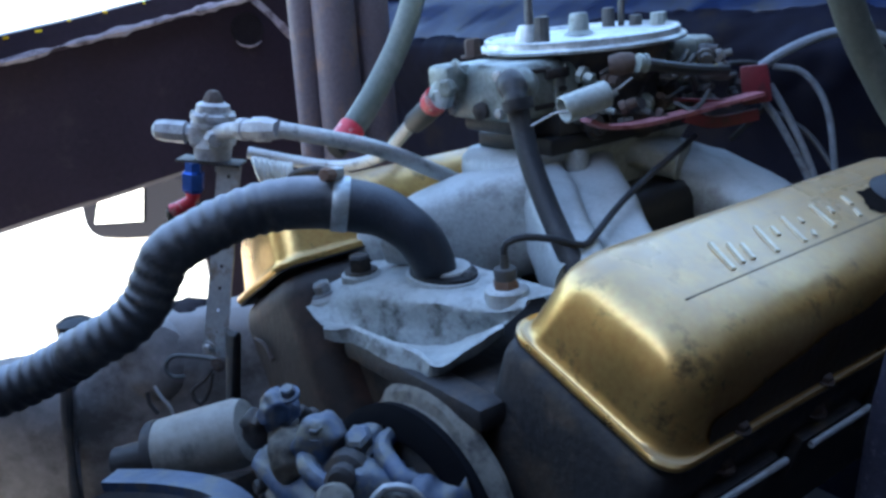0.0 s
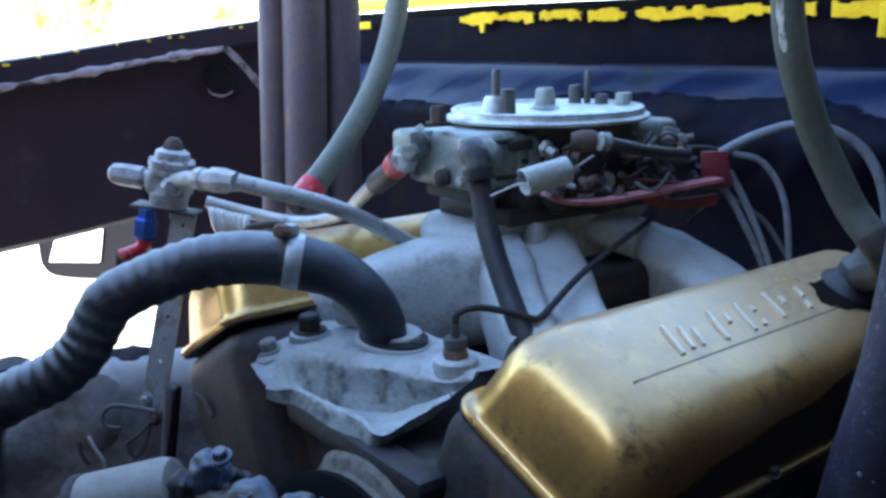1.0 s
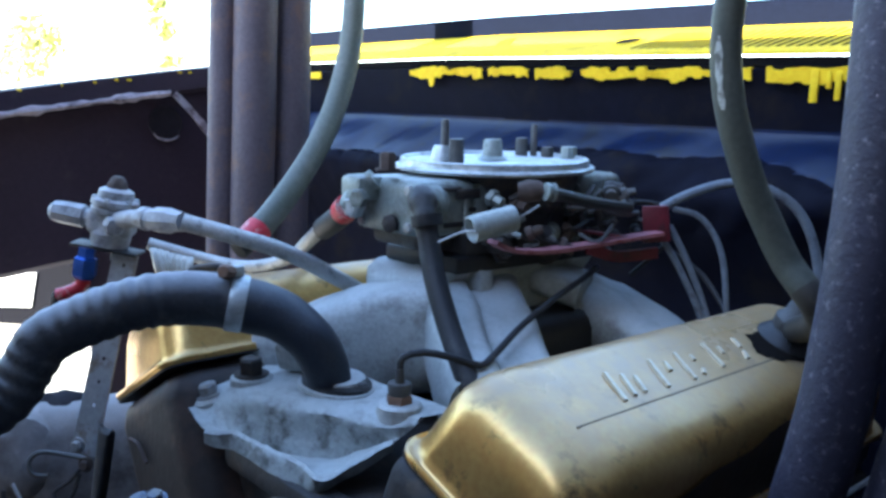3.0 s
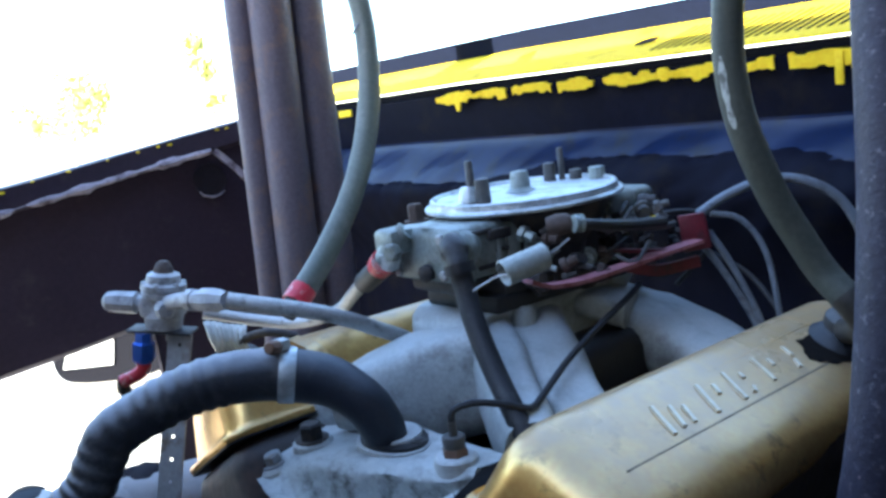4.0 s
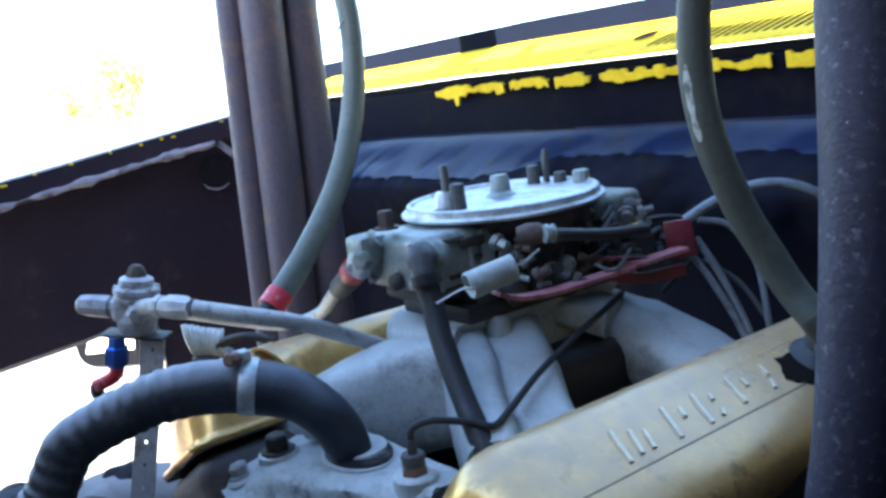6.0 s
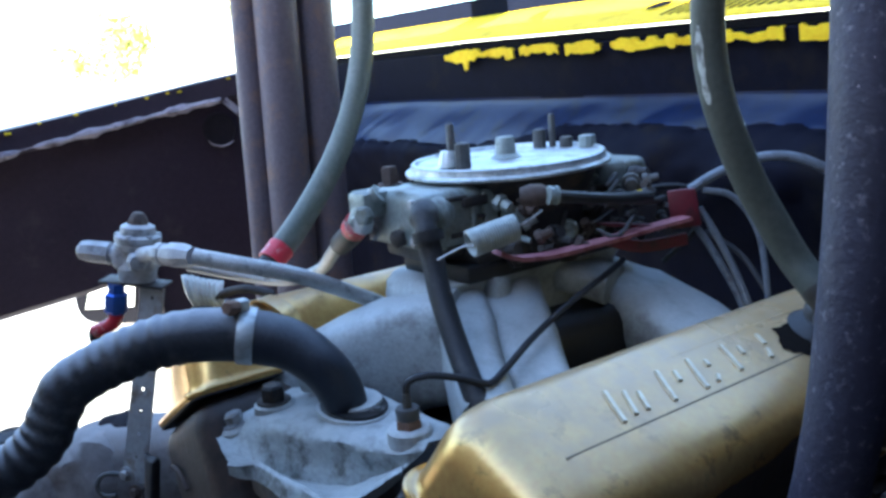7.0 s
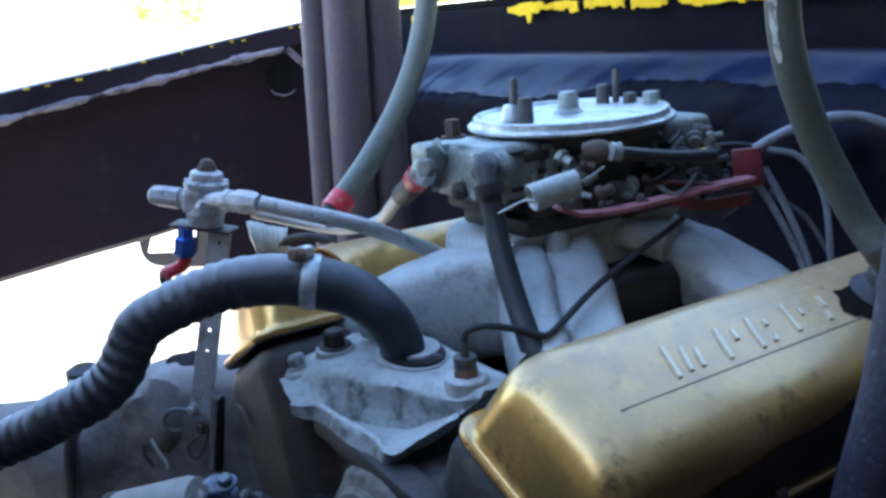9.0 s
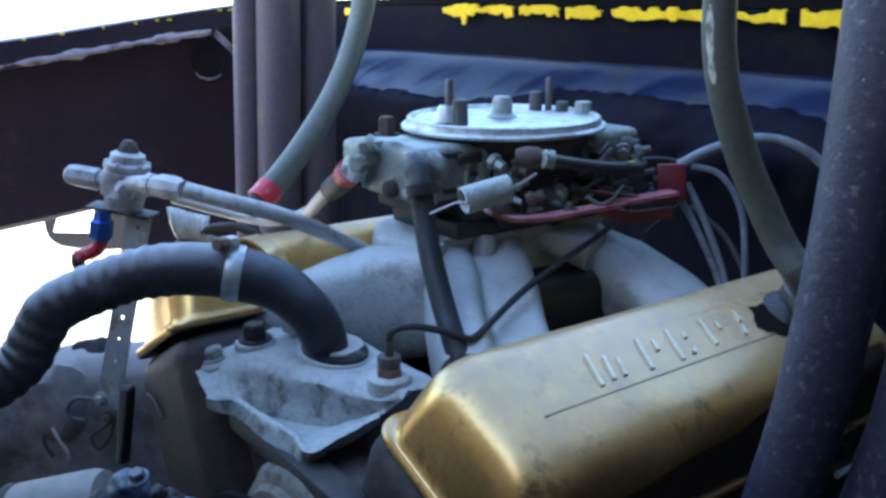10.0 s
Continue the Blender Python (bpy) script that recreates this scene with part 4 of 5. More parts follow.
# ---------------------------------------------------------------- carburettor
carb = thing("carburetor", (-0.602, 0.68, 0.988), "grey four-barrel carburetor with studs on its round plate", "carburetor")
part("spacer", block((-0.592, 0.690, 0.996), (0.115, 0.25, 0.018), 0.004), "black", carb, "black base spacer")
part("throttle_body", block((-0.592, 0.690, 1.016), (0.11, 0.22, 0.026), 0.004), "iron", carb)
bm = lathe([(0, 0.070), (0.02, 0.078), (0.050, 0.092), (0.057, 0.092)], (-0.599, 0.675, 1.026), (0, 0, 1), 40)
part("main_body", bm, "iron", carb)


def bowl(y0, y1, name):
    cy = (y0 + y1) / 2
    part(name, block((-0.597, cy, 1.052), (0.105, abs(y1 - y0), 0.055), 0.010, seg=3), "alloy", carb)


bowl(0.525, 0.600, "front_bowl")
bowl(0.755, 0.835, "rear_bowl")
part("metering_block", block((-0.597, 0.604, 1.046), (0.11, 0.018, 0.058), 0.003), "alloy", carb)
part("bowl_boss", lathe([(0, 0.020), (0.018, 0.018), (0.026, 0.015), (0.030, 0.010)], (-0.562, 0.552, 1.060), (0.75, -0.62, -0.12), 24), "alloy", carb)
part("bowl_window", block((-0.543, 0.585, 1.066), (0.006, 0.030, 0.010), 0.002), "iron", carb, "dark cast slot")
part("bowl_skirt", rough_up(block((-0.597, 0.566, 1.020), (0.075, 0.060, 0.018), 0.006, seg=3), 40, 0.003), "stud", carb, "dark grey underside of the bowl")
for y, z, w in ((0.560, 1.071, 0.034), (0.590, 1.050, 0.020), (0.575, 1.036, 0.040)):
    part("cast_slot", block((-0.5445, y, z), (0.004, w, 0.005), 0.0015), "iron", carb, "dark cast slot")
for y in (0.545, 0.583):
    part("cast_rib", rough_up(block((-0.5440, y, 1.045), (0.006, 0.006, 0.040), 0.002), 60, 0.001), "alloy", carb)
part("side_plug", lathe([(0, 0.0125), (0.010, 0.0125), (0.013, 0.009)], (-0.628, 0.512, 1.050), (0.2, -1, -0.1), 6), "plate", carb, "pale hex plug")
part("float_screw", lathe([(0, 0.009), (0.006, 0.009), (0.008, 0.005)], (-0.585, 0.524, 1.036), (0.3, -1, 0), 8), "iron", carb)
part("inlet_body", block((-0.626, 0.518, 1.068), (0.034, 0.034, 0.026), 0.006), "alloy", carb)
hex_bolt(carb, (-0.608, 0.503, 1.060), (0.3, -1, 0), 0.0095, 0.010, "alloy", "inlet_nut", False)
hex_bolt(carb, (-0.594, 0.524, 1.088), (0, 0, 1), 0.0085, 0.017, "rust", "sight_bolt", True)
for x in (-0.635, -0.56):
    for z in (1.034, 1.070):
        hex_bolt(carb, (x, 0.526, z), (0, -1, 0), 0.0055, 0.005, "steel", "bowl_screw", False)
DISC = (-0.599, 0.675)
DN = Vector((0.006, -0.022, 1)).normalized()
part("air_horn", lathe([(0, 0.086), (0.008, 0.090)], (*DISC, 1.077), DN, 48), "iron", carb)
part("round_plate", lathe([(-0.001, 0.1070), (0.0, 0.1090), (0.0025, 0.1095), (0.0040, 0.1080), (0.0042, 0.1040), (0.0070, 0.1030), (0.0105, 0.1030), (0.0118, 0.1012), (0.0115, 0.0985), (0.0085, 0.0960), (0.0080, 0.070), (0.0092, 0.066), (0.0092, 0.045), (0.0080, 0.040), (0.0080, 0.02)], (*DISC, 1.086), DN, 64), "plate", carb, "pale round air-cleaner plate", smooth=30)
PT = 1.0945
part("centre_post", lathe([(0, 0.017), (0.004, 0.0115), (0.020, 0.0100), (0.022, 0.0085)], (-0.606, 0.679, PT), (0, 0, 1), 18), "alloy", carb)
for x, y, r, h, m in ((-0.601, 0.604, 0.0042, 0.046, "stud"), (-0.585, 0.606, 0.0075, 0.027, "stud"), (-0.619, 0.759, 0.0036, 0.042, "stud"), (-0.625, 0.745, 0.0070, 0.026, "stud"), (-0.570, 0.765, 0.009, 0.018, "alloy"), (-0.60, 0.762, 0.007, 0.016, "stud")):
    part("stud", lathe([(0, r * 1.1), (h * 0.96, r), (h, r * 0.7)], (x, y, PT - 0.003), (0, 0, 1), 10), m, carb)
part("stud_boss", lathe([(0, 0.013), (0.012, 0.010), (0.016, 0.008)], (-0.603, 0.602, PT), (0, 0, 1), 14), "plate", carb)
# linkage on the near side
part("throttle_lever", slab([(-0.527, 0.64, 1.005), (-0.527, 0.70, 1.01), (-0.527, 0.71, 1.045), (-0.527, 0.67, 1.06), (-0.527, 0.63, 1.04)], (0.004, 0, 0), 0.001), "iron", carb)
part("accelerator_pump", lathe([(0, 0.024), (0.012, 0.024), (0.018, 0.016)], (-0.545, 0.70, 1.010), (1, -0.2, -0.2), 20), "iron", carb)
part("ball_joint", lathe([(0, 0.008), (0.01, 0.0105), (0.020, 0.0095), (0.025, 0.006)], (-0.480, 0.590, 1.074), (0.6, 0.55, 0.05), 16), "rust", carb)
part("ball_nut", lathe([(0, 0.0085), (0.003, 0.0085), (0.003, 0.007), (0.006, 0.007), (0.006, 0.0085), (0.009, 0.0085)], (-0.455, 0.600, 1.0755), (0.35, 0.9, -0.1), 12), "alloy", carb)
part("link_rod", sweep([(-0.453, 0.606, 1.074), (-0.458, 0.68, 1.060), (-0.475, 0.755, 1.050)], 0.006, 10), "black_hose", carb)
part("rear_casting", block((-0.565, 0.775, 1.055), (0.05, 0.05, 0.055), 0.012, seg=3), "alloy", carb)
for k, (x, y, z, r) in enumerate(((-0.54, 0.80, 1.062, 0.010), (-0.53, 0.785, 1.045, 0.009), (-0.545, 0.74, 1.03, 0.012), (-0.535, 0.62, 1.045, 0.011), (-0.53, 0.61, 1.015, 0.010), (-0.533, 0.72, 1.045, 0.009), (-0.55, 0.81, 1.04, 0.012))):
    part("fitting", lathe([(0, r), (0.008, r), (0.012, r * 0.7), (0.02, r * 0.55)], (x, y, z), (0.9, 0.3 - 0.1 * k, 0.15), 10), "alloy" if k % 2 else "iron", carb)
rnd = random.Random(21)
for k in range(44):
    p = Vector((-0.530 + rnd.uniform(-0.015, 0.045), rnd.uniform(0.595, 0.80), rnd.uniform(1.000, 1.064)))
    r = rnd.uniform(0.0035, 0.0085)
    d = Vector((rnd.uniform(0.3, 1), rnd.uniform(-0.8, 0.8), rnd.uniform(-0.4, 0.7)))
    if k % 3 == 0:
        part("link", sweep([p, p + d * 0.02 + Vector((0, 0.02, 0)), p + Vector((0.005, rnd.uniform(0.03, 0.06), rnd.uniform(-0.02, 0.02)))], r * 0.45, 8, 0.006), ("stud", "iron", "black_hose")[k % 2], carb)
    else:
        part("fitting", lathe([(0, r * 1.2), (0.006, r * 1.2), (0.007, r * 0.8), (0.016, r * 0.75)], p, d, (6, 10)[k % 2]), ("iron", "stud", "alloy", "iron", "rust")[k % 5], carb)
part("tag", block((-0.486, 0.755, 1.052), (0.004, 0.010, 0.008), 0.001), "yellow", carb, "small yellow tag")
# return spring
spr = thing("return_spring", (-0.505, 0.56, 1.04), "pale steel coil return spring on the carburetor", "spring")
A, B = Vector((-0.470, 0.521, 1.0440)), Vector((-0.459, 0.563, 1.0525))
d = (B - A).normalized()
s1 = d.cross(Vector((0, 0, 1))).normalized()
s2 = s1.cross(d)
coil = [A + (B - A) * (k / 260) + (s1 * math.cos(k * 0.42) + s2 * math.sin(k * 0.42)) * 0.0112 for k in range(261)]
part("coil", sweep(coil, 0.0013, 5, 0.02), "spring", spr)
part("hook", sweep([coil[-1], B + d * 0.006, B + d * 0.028 + Vector((0, 0, 0.006))], 0.0011, 6), "steel", spr)
part("hook", sweep([coil[0], A - d * 0.006, A - d * 0.026 + Vector((-0.008, 0, -0.006))], 0.0011, 6), "steel", spr)
# red bracket
rb = thing("linkage_bracket", (-0.480, 0.694, 1.002), "faded red painted steel throttle cable bracket", "bracket")
part("bar", sweep([(-0.475, 0.554, 1.030), (-0.472, 0.574, 1.021), (-0.476, 0.624, 1.015), (-0.478, 0.696, 1.015), (-0.477, 0.761, 1.017), (-0.470, 0.805, 1.020)], 1, 4, 0.01, [(-0.009, -0.002), (0.009, -0.002), (0.009, 0.002), (-0.009, 0.002)]), "red_dusty", rb)
part("plate", slab([(-0.488, 0.796, 1.048), (-0.470, 0.819, 1.049), (-0.463, 0.819, 1.010), (-0.482, 0.794, 1.008)], (-0.002, 0.004, 0), 0.001), "red", rb)
part("lower_arm", sweep([(-0.508, 0.731, 1.004), (-0.495, 0.764, 0.994), (-0.470, 0.804, 0.998)], 1, 4, 0.01, [(-0.003, -0.006), (0.003, -0.006), (0.003, 0.006), (-0.003, 0.006)]), "red", rb)
part("cross_arm", sweep([(-0.520, 0.716, 1.024), (-0.495, 0.744, 1.020), (-0.470, 0.774, 1.016)], 1, 4, 0.01, [(-0.005, -0.0015), (0.005, -0.0015), (0.005, 0.0015), (-0.005, 0.0015)]), "red", rb)

# black breather hose from the carburettor down to the head
vh = thing("vacuum_hose", (-0.47, 0.49, 0.93), "thick black rubber vacuum hose in front of the runners", "hose")
part("hose_body", sweep([(-0.555, 0.535, 1.062), (-0.535, 0.520, 1.064), (-0.521, 0.512, 1.050), (-0.513, 0.511, 1.025), (-0.498, 0.506, 0.996), (-0.469, 0.499, 0.957), (-0.436, 0.491, 0.922), (-0.415, 0.487, 0.897), (-0.395, 0.484, 0.870)], lambda s, w: 0.0105 + 0.003 * (s < 0.035), 16, 0.004), "black_hose", vh)
part("elbow_collar", lathe([(0, 0.0145), (0.010, 0.0145)], (-0.520, 0.512, 1.052), (0.25, 0, -1), 18), "black_hose", vh)

# ---------------------------------------------------------------- fuel regulator on its strap
reg = thing("fuel_regulator", (-0.786, 0.323, 1.0), "dusty cast fuel pressure regulator on a perforated strap", "fuel regulator")
RC = Vector((-0.785, 0.324, 1.0))
AX = Vector((-0.644, -0.765, 0))      # towards the capped outlet
part("body", lathe([(0.0, 0.0195), (0.010, 0.0205), (0.014, 0.0215), (0.020, 0.0190), (0.034, 0.0200), (0.0355, 0.0235), (0.040, 0.0240), (0.0405, 0.0222), (0.0435, 0.0222), (0.044, 0.0245), (0.049, 0.0240), (0.051, 0.0190), (0.059, 0.0175), (0.062, 0.012)], RC, (0, 0, 1), 28), "zinc_cast", reg)
part("outlet_block", block(RC + Vector((0, 0, 0.026)), (0.034, 0.046, 0.028), 0.007, Matrix.Rotation(radians(-40), 3, 'Z'), seg=3), "zinc_cast", reg)
part("adjuster", lathe([(0, 0.012), (0.006, 0.011), (0.012, 0.008), (0.015, 0.005)], RC + Vector((0, 0, 0.059)), (0, 0, 1), 8), "rust", reg, "rusty adjuster nut")
part("cap", lathe([(0.018, 0.010), (0.028, 0.009), (0.030, 0.0125), (0.054, 0.0120), (0.062, 0.0105), (0.066, 0.006)], RC + Vector((0, 0, 0.026)), AX, 8), "zinc_cast", reg, "grey hex outlet cap")
for k in range(6):
    a = k * 1.047 + 0.3
    hex_bolt(reg, RC + Vector((0.0205 * math.cos(a), 0.0205 * math.sin(a), 0.048)), (0, 0, 1), 0.0035, 0.004, "steel", "screw", False)
part("front_plug", lathe([(0.016, 0.011), (0.028, 0.011), (0.032, 0.008)], RC + Vector((0, 0, 0.026)), (0.80, -0.25, 0), 8), "zinc_cast", reg)
part("mount_plate", slab([tuple(RC + AX * a + Vector((0.765, -0.644, 0)) * b + Vector((0, 0, -0.001))) for a, b in ((0.036, -0.014), (0.036, 0.018), (-0.034, 0.018), (-0.034, -0.014))], (0, 0, -0.003), 0.0008), "iron", reg, "dark mounting plate")
part("blue_fitting", lathe([(0.0, 0.009), (0.010, 0.0095), (0.012, 0.0125), (0.030, 0.0125), (0.034, 0.009)], RC + AX * 0.016 + Vector((0.01, -0.01, -0.003)), (0, 0, -1), 6), "blue_an", reg, "blue anodised hose fitting")
part("red_fitting", sweep([RC + AX * 0.016 + Vector((0.01, -0.01, -0.036)), RC + AX * 0.017 + Vector((0.01, -0.01, -0.044)), RC + AX * 0.022 + Vector((0.01, -0.012, -0.051)), RC + AX * 0.036 + Vector((0.01, -0.014, -0.059))], 0.0075, 12), "red_tape", reg, "red anodised elbow fitting")
part("feed_hose", sweep([RC + AX * 0.034 + Vector((0.01, -0.014, -0.058)), RC + AX * 0.039 + Vector((0.008, -0.010, -0.066)), RC + AX * 0.036 + Vector((0.006, -0.004, -0.082)), RC + AX * 0.028 + Vector((0.01, 0.0, -0.100))], 0.007, 12), "black_hose", reg, "black feed hose")
part("rear_fitting", lathe([(0.0, 0.0115), (0.012, 0.0115), (0.014, 0.0095), (0.042, 0.0090)], RC - AX * 0.012 + Vector((-0.004, 0.004, -0.003)), (0, 0, -1), 12), "iron", reg, "dark fitting under the plate")
sd = Vector((0.76, 0.64, 0)).normalized()
S0, S1 = Vector((-0.766, 0.335, 0.996)), Vector((-0.739, 0.307, 0.775))
strap = bmesh.new()
N, HW, HH = 9, 0.0021, 0.0138              # flat strap with a row of holes
cols = []
for face in (-0.0011, 0.0011):
    off = Vector((sd.y, -sd.x, 0)) * face
    rows = []
    for k in range(N):
        for f in (0.0, 0.41, 0.59):
            p = S0.lerp(S1, (k + f) / N) + off
            rows.append([strap.verts.new(p + sd * w) for w in (-HH, -HW, HW, HH)])
    for r, (a, b) in enumerate(zip(rows, rows[1:])):
        for q in range(3):
            if not (q == 1 and r % 3 == 1):
                strap.faces.new((a[q], a[q + 1], b[q + 1], b[q]))
    cols.append(rows)
for r in range(len(cols[0]) - 1):
    for q in (0, 3):
        strap.faces.new((cols[0][r][q], cols[0][r + 1][q], cols[1][r + 1][q], cols[1][r][q]))
part("strap", strap, "steel", reg, "perforated zinc strap", smooth=0)
part("strap_foot", rough_up(block((-0.724, 0.322, 0.772), (0.022, 0.014, 0.100), 0.006, Matrix.Rotation(math.atan2(sd.y, sd.x), 3, 'Z'), seg=4), 45, 0.010), "iron", reg, "greasy bracket at the foot of the strap")
hex_bolt(reg, (-0.732, 0.298, 0.800), (0.6, -0.8, 0), 0.0055, 0.006, "steel")
hex_bolt(reg, (-0.722, 0.305, 0.782), (0.6, -0.8, 0), 0.0055, 0.006, "rust")

# the whole regulator leans towards the engine on its strap
LEAN = Matrix.Rotation(radians(9.5), 4, Vector((-0.765, 0.644, 0)))
reg.matrix_basis = Matrix.Translation((-0.832, 0.3385, 0.996)) @ LEAN @ Matrix.Translation(-RC) @ reg.matrix_basis

# fuel lines
fl = thing("fuel_line", (-0.68, 0.42, 1.0), "braided steel fuel hose from the regulator", "fuel line", "braided fuel lines")
L1 = [(-0.738, 0.346, 1.034), (-0.692, 0.357, 1.036), (-0.667, 0.393, 1.024), (-0.655, 0.432, 1.010), (-0.652, 0.468, 0.993), (-0.655, 0.499, 0.976), (-0.656, 0.531, 0.958), (-0.656, 0.560, 0.938)]
part("hose_body", sweep(L1[1:], 0.0082, 16, 0.004), "braid", fl)
part("connector", sweep([(-0.815, 0.339, 1.024), (-0.780, 0.342, 1.030), (-0.738, 0.346, 1.034)], 0.0088, 12), "zinc_cast", fl)
part("hose_nut", lathe([(-0.012, 0.0100), (-0.010, 0.0118), (0, 0.0118), (0.001, 0.0105), (0.012, 0.0105), (0.013, 0.0125), (0.034, 0.0125), (0.038, 0.0105), (0.052, 0.0095)], (-0.742, 0.345, 1.034), Vector(L1[1]) - Vector(L1[0]), 8), "zinc_cast", fl, "grey hex hose end")
fl2 = thing("fuel_line", (-0.70, 0.42, 0.98), "thin grey fuel hose looping up to the carburetor", "fuel line", "braided fuel lines")
L2 = [(-1.000, 0.450, 0.966), (-0.965, 0.502, 0.948), (-0.915, 0.535, 0.941), (-0.860, 0.549, 0.951), (-0.805, 0.547, 0.970), (-0.755, 0.534, 0.993), (-0.700, 0.519, 1.018), (-0.655, 0.511, 1.038), (-0.637, 0.506, 1.047)]
part("hose_body", sweep(L2, 0.0078, 14, 0.004), "braid", fl2)
part("hose_end", lathe([(-0.042, 0.0090), (-0.036, 0.0120), (0.024, 0.0125)], (-0.672, 0.5165, 1.0303), Vector(L2[7]) - Vector(L2[6]), 12), "black_hose", fl2, "black hose end")
part("red_sleeve", lathe([(-0.004, 0.0135), (0.014, 0.0135)], (-0.645, 0.5085, 1.0430), Vector(L2[8]) - Vector(L2[7]), 14), "red_tape", fl2, "red anodised sleeve")
part("elbow", sweep([(-0.636, 0.506, 1.048), (-0.624, 0.512, 1.066), (-0.612, 0.522, 1.078)], 0.0105, 12), "alloy", fl2)

# ---------------------------------------------------------------- exhaust pipes and loose hoses
for lo, hi, r in (((-1.1134, 0.6040, 0.7780), (-1.1644, 0.6620, 1.7530), 0.0223), ((-1.074, 0.634, 0.778), (-1.129, 0.695, 1.753), 0.0325), ((-1.0787, 0.6978, 0.7780), (-1.1417, 0.7588, 1.7530), 0.0329)):
    lo, hi = Vector(lo), Vector(hi)
    p = thing("exhaust_pipe", lo, "rusty brown upright exhaust pipe with a slip collar", "exhaust pipe", "upright exhaust pipes")
    part("pipe", sweep([lo - (hi - lo) * 0.5, hi], r, 24, 0.1), "pipe", p)
    c = lo.lerp(hi, 0.665)
    part("collar", lathe([(0, r * 1.08), (0.002, r * 1.14), (0.38, r * 1.14)], c, hi - lo, 24), "pipe", p)
g = thing("vent_hose", (-0.78, 0.48, 1.0), "grey-green hose with a red taped end standing up", "hose", "grey-green hoses")
HL = [(-0.772, 0.468, 0.998), (-0.778, 0.497, 1.020), (-0.789, 0.534, 1.052), (-0.806, 0.580, 1.098), (-0.826, 0.622, 1.153), (-0.846, 0.655, 1.220), (-0.866, 0.676, 1.300), (-0.884, 0.680, 1.365), (-0.905, 0.672, 1.42), (-0.94, 0.66, 1.48)]
part("hose_body", sweep(HL, 0.0145, 18, 0.008), "olive", g)
part("tape", lathe([(0, 0.0155), (0.022, 0.0155)], HL[0], Vector(HL[1]) - Vector(HL[0]), 18), "red_tape", g, "red tape round the hose end")
part("tape", lathe([(0, 0.0155), (0.03, 0.0155)], HL[8], Vector(HL[9]) - Vector(HL[8]), 18), "red_tape", g, "red tape round the hose end")
part("end_plug", lathe([(-0.016, 0.011), (0, 0.0125)], HL[0], Vector(HL[1]) - Vector(HL[0]), 14), "black_hose", g)
part("tie_wire", sweep([(-0.866, 0.68, 1.345), (-0.855, 0.699, 1.378), (-0.840, 0.724, 1.415), (-0.83, 0.75, 1.47)], 0.0014, 6), "wire", g, "thin twisted wire")
part("tie_tail", sweep([(-0.862, 0.665, 1.315), (-0.868, 0.655, 1.300), (-0.872, 0.650, 1.285)], 0.0016, 6), "wire", g)
g2 = thing("breather_hose", at_r(0.074, 0.362, 0.12), "grey-green hose rising from the valve cover breather", "hose", "grey-green hoses")
HR = [at_r(0.075, 0.360, 0.085), (-0.213, 0.648, 1.000), (-0.238, 0.637, 1.038), (-0.251, 0.629, 1.066), (-0.262, 0.619, 1.095), (-0.270, 0.611, 1.124), (-0.277, 0.605, 1.153), (-0.282, 0.603, 1.182), (-0.284, 0.603, 1.211), (-0.283, 0.604, 1.239), (-0.280, 0.606, 1.268), (-0.272, 0.612, 1.36), (-0.262, 0.64, 1.55)]
part("hose_body", sweep(HR, 0.0118, 18, 0.008), "olive_dark", g2)
HRC = curve_points(HR, 0.004)
part("oily_end", sweep([p for p in HRC if p.z < 1.030][::3], 0.0122, 18, 0.008), "oily", g2, "oil-darkened hose end")
bm = bmesh.new()
run = [p for p in HRC if 1.152 < p.z < 1.207]
prev = None
for k, p in enumerate(run):
    s = 0.0030 * (1 + 0.7 * noise.noise(Vector((k * 0.35, 0, 0)))) * math.sin(math.pi * (k + 0.5) / len(run)) ** 0.4
    f = Vector((0.36, -0.93, 0.0)).normalized()
    a = Vector((f.y, -f.x, 0)) * -1
    row = [bm.verts.new(p + (f * math.cos(q) + a * math.sin(q)) * 0.0121) for q in (-0.30 - s / 0.0121, -0.30, -0.30 + s / 0.0121)]
    if prev:
        for q in range(2):
            bm.faces.new((prev[q], prev[q + 1], row[q + 1], row[q]))
    prev = row
part("scuff", bm, "scuffed", g2, "pale scuff on the hose")
rt = thing("support_tube", (-0.14, 0.49, 0.9), "weathered grey-blue speckled steel tube", "tube", "near side tubes")
part("tube", sweep([(-0.200, 0.577, 0.70), (-0.187, 0.576, 0.84), (-0.167, 0.577, 0.95), (-0.159, 0.584, 1.08), (-0.163, 0.597, 1.22), (-0.178, 0.620, 1.48)], 0.0235, 24, 0.03), "grey_tube", rt)
rnd = random.Random(5)
T0, T1 = Vector((-0.176, 0.576, 0.90)), Vector((-0.161, 0.592, 1.17))
td = (T1 - T0).normalized()
for k in range(16):
    c = T0.lerp(T1, rnd.uniform(-0.1, 1.1))
    face = Vector((0.45 + rnd.uniform(-0.5, 0.4), -0.85, 0.2 + rnd.uniform(-0.3, 0.3)))
    face = (face - td * face.dot(td)).normalized()
    r = rnd.uniform(0.0006, 0.0017)
    part("paint_chip", rough_up(lathe([(0.0215, r), (0.0240, r * 0.8)], c, face, 7), 400, r * 0.4, k), "fender_edge", rt)
rt2 = thing("support_tube", (-0.12, 0.62, 0.9), "weathered grey-blue steel tube standing behind another", "tube", "near side tubes")
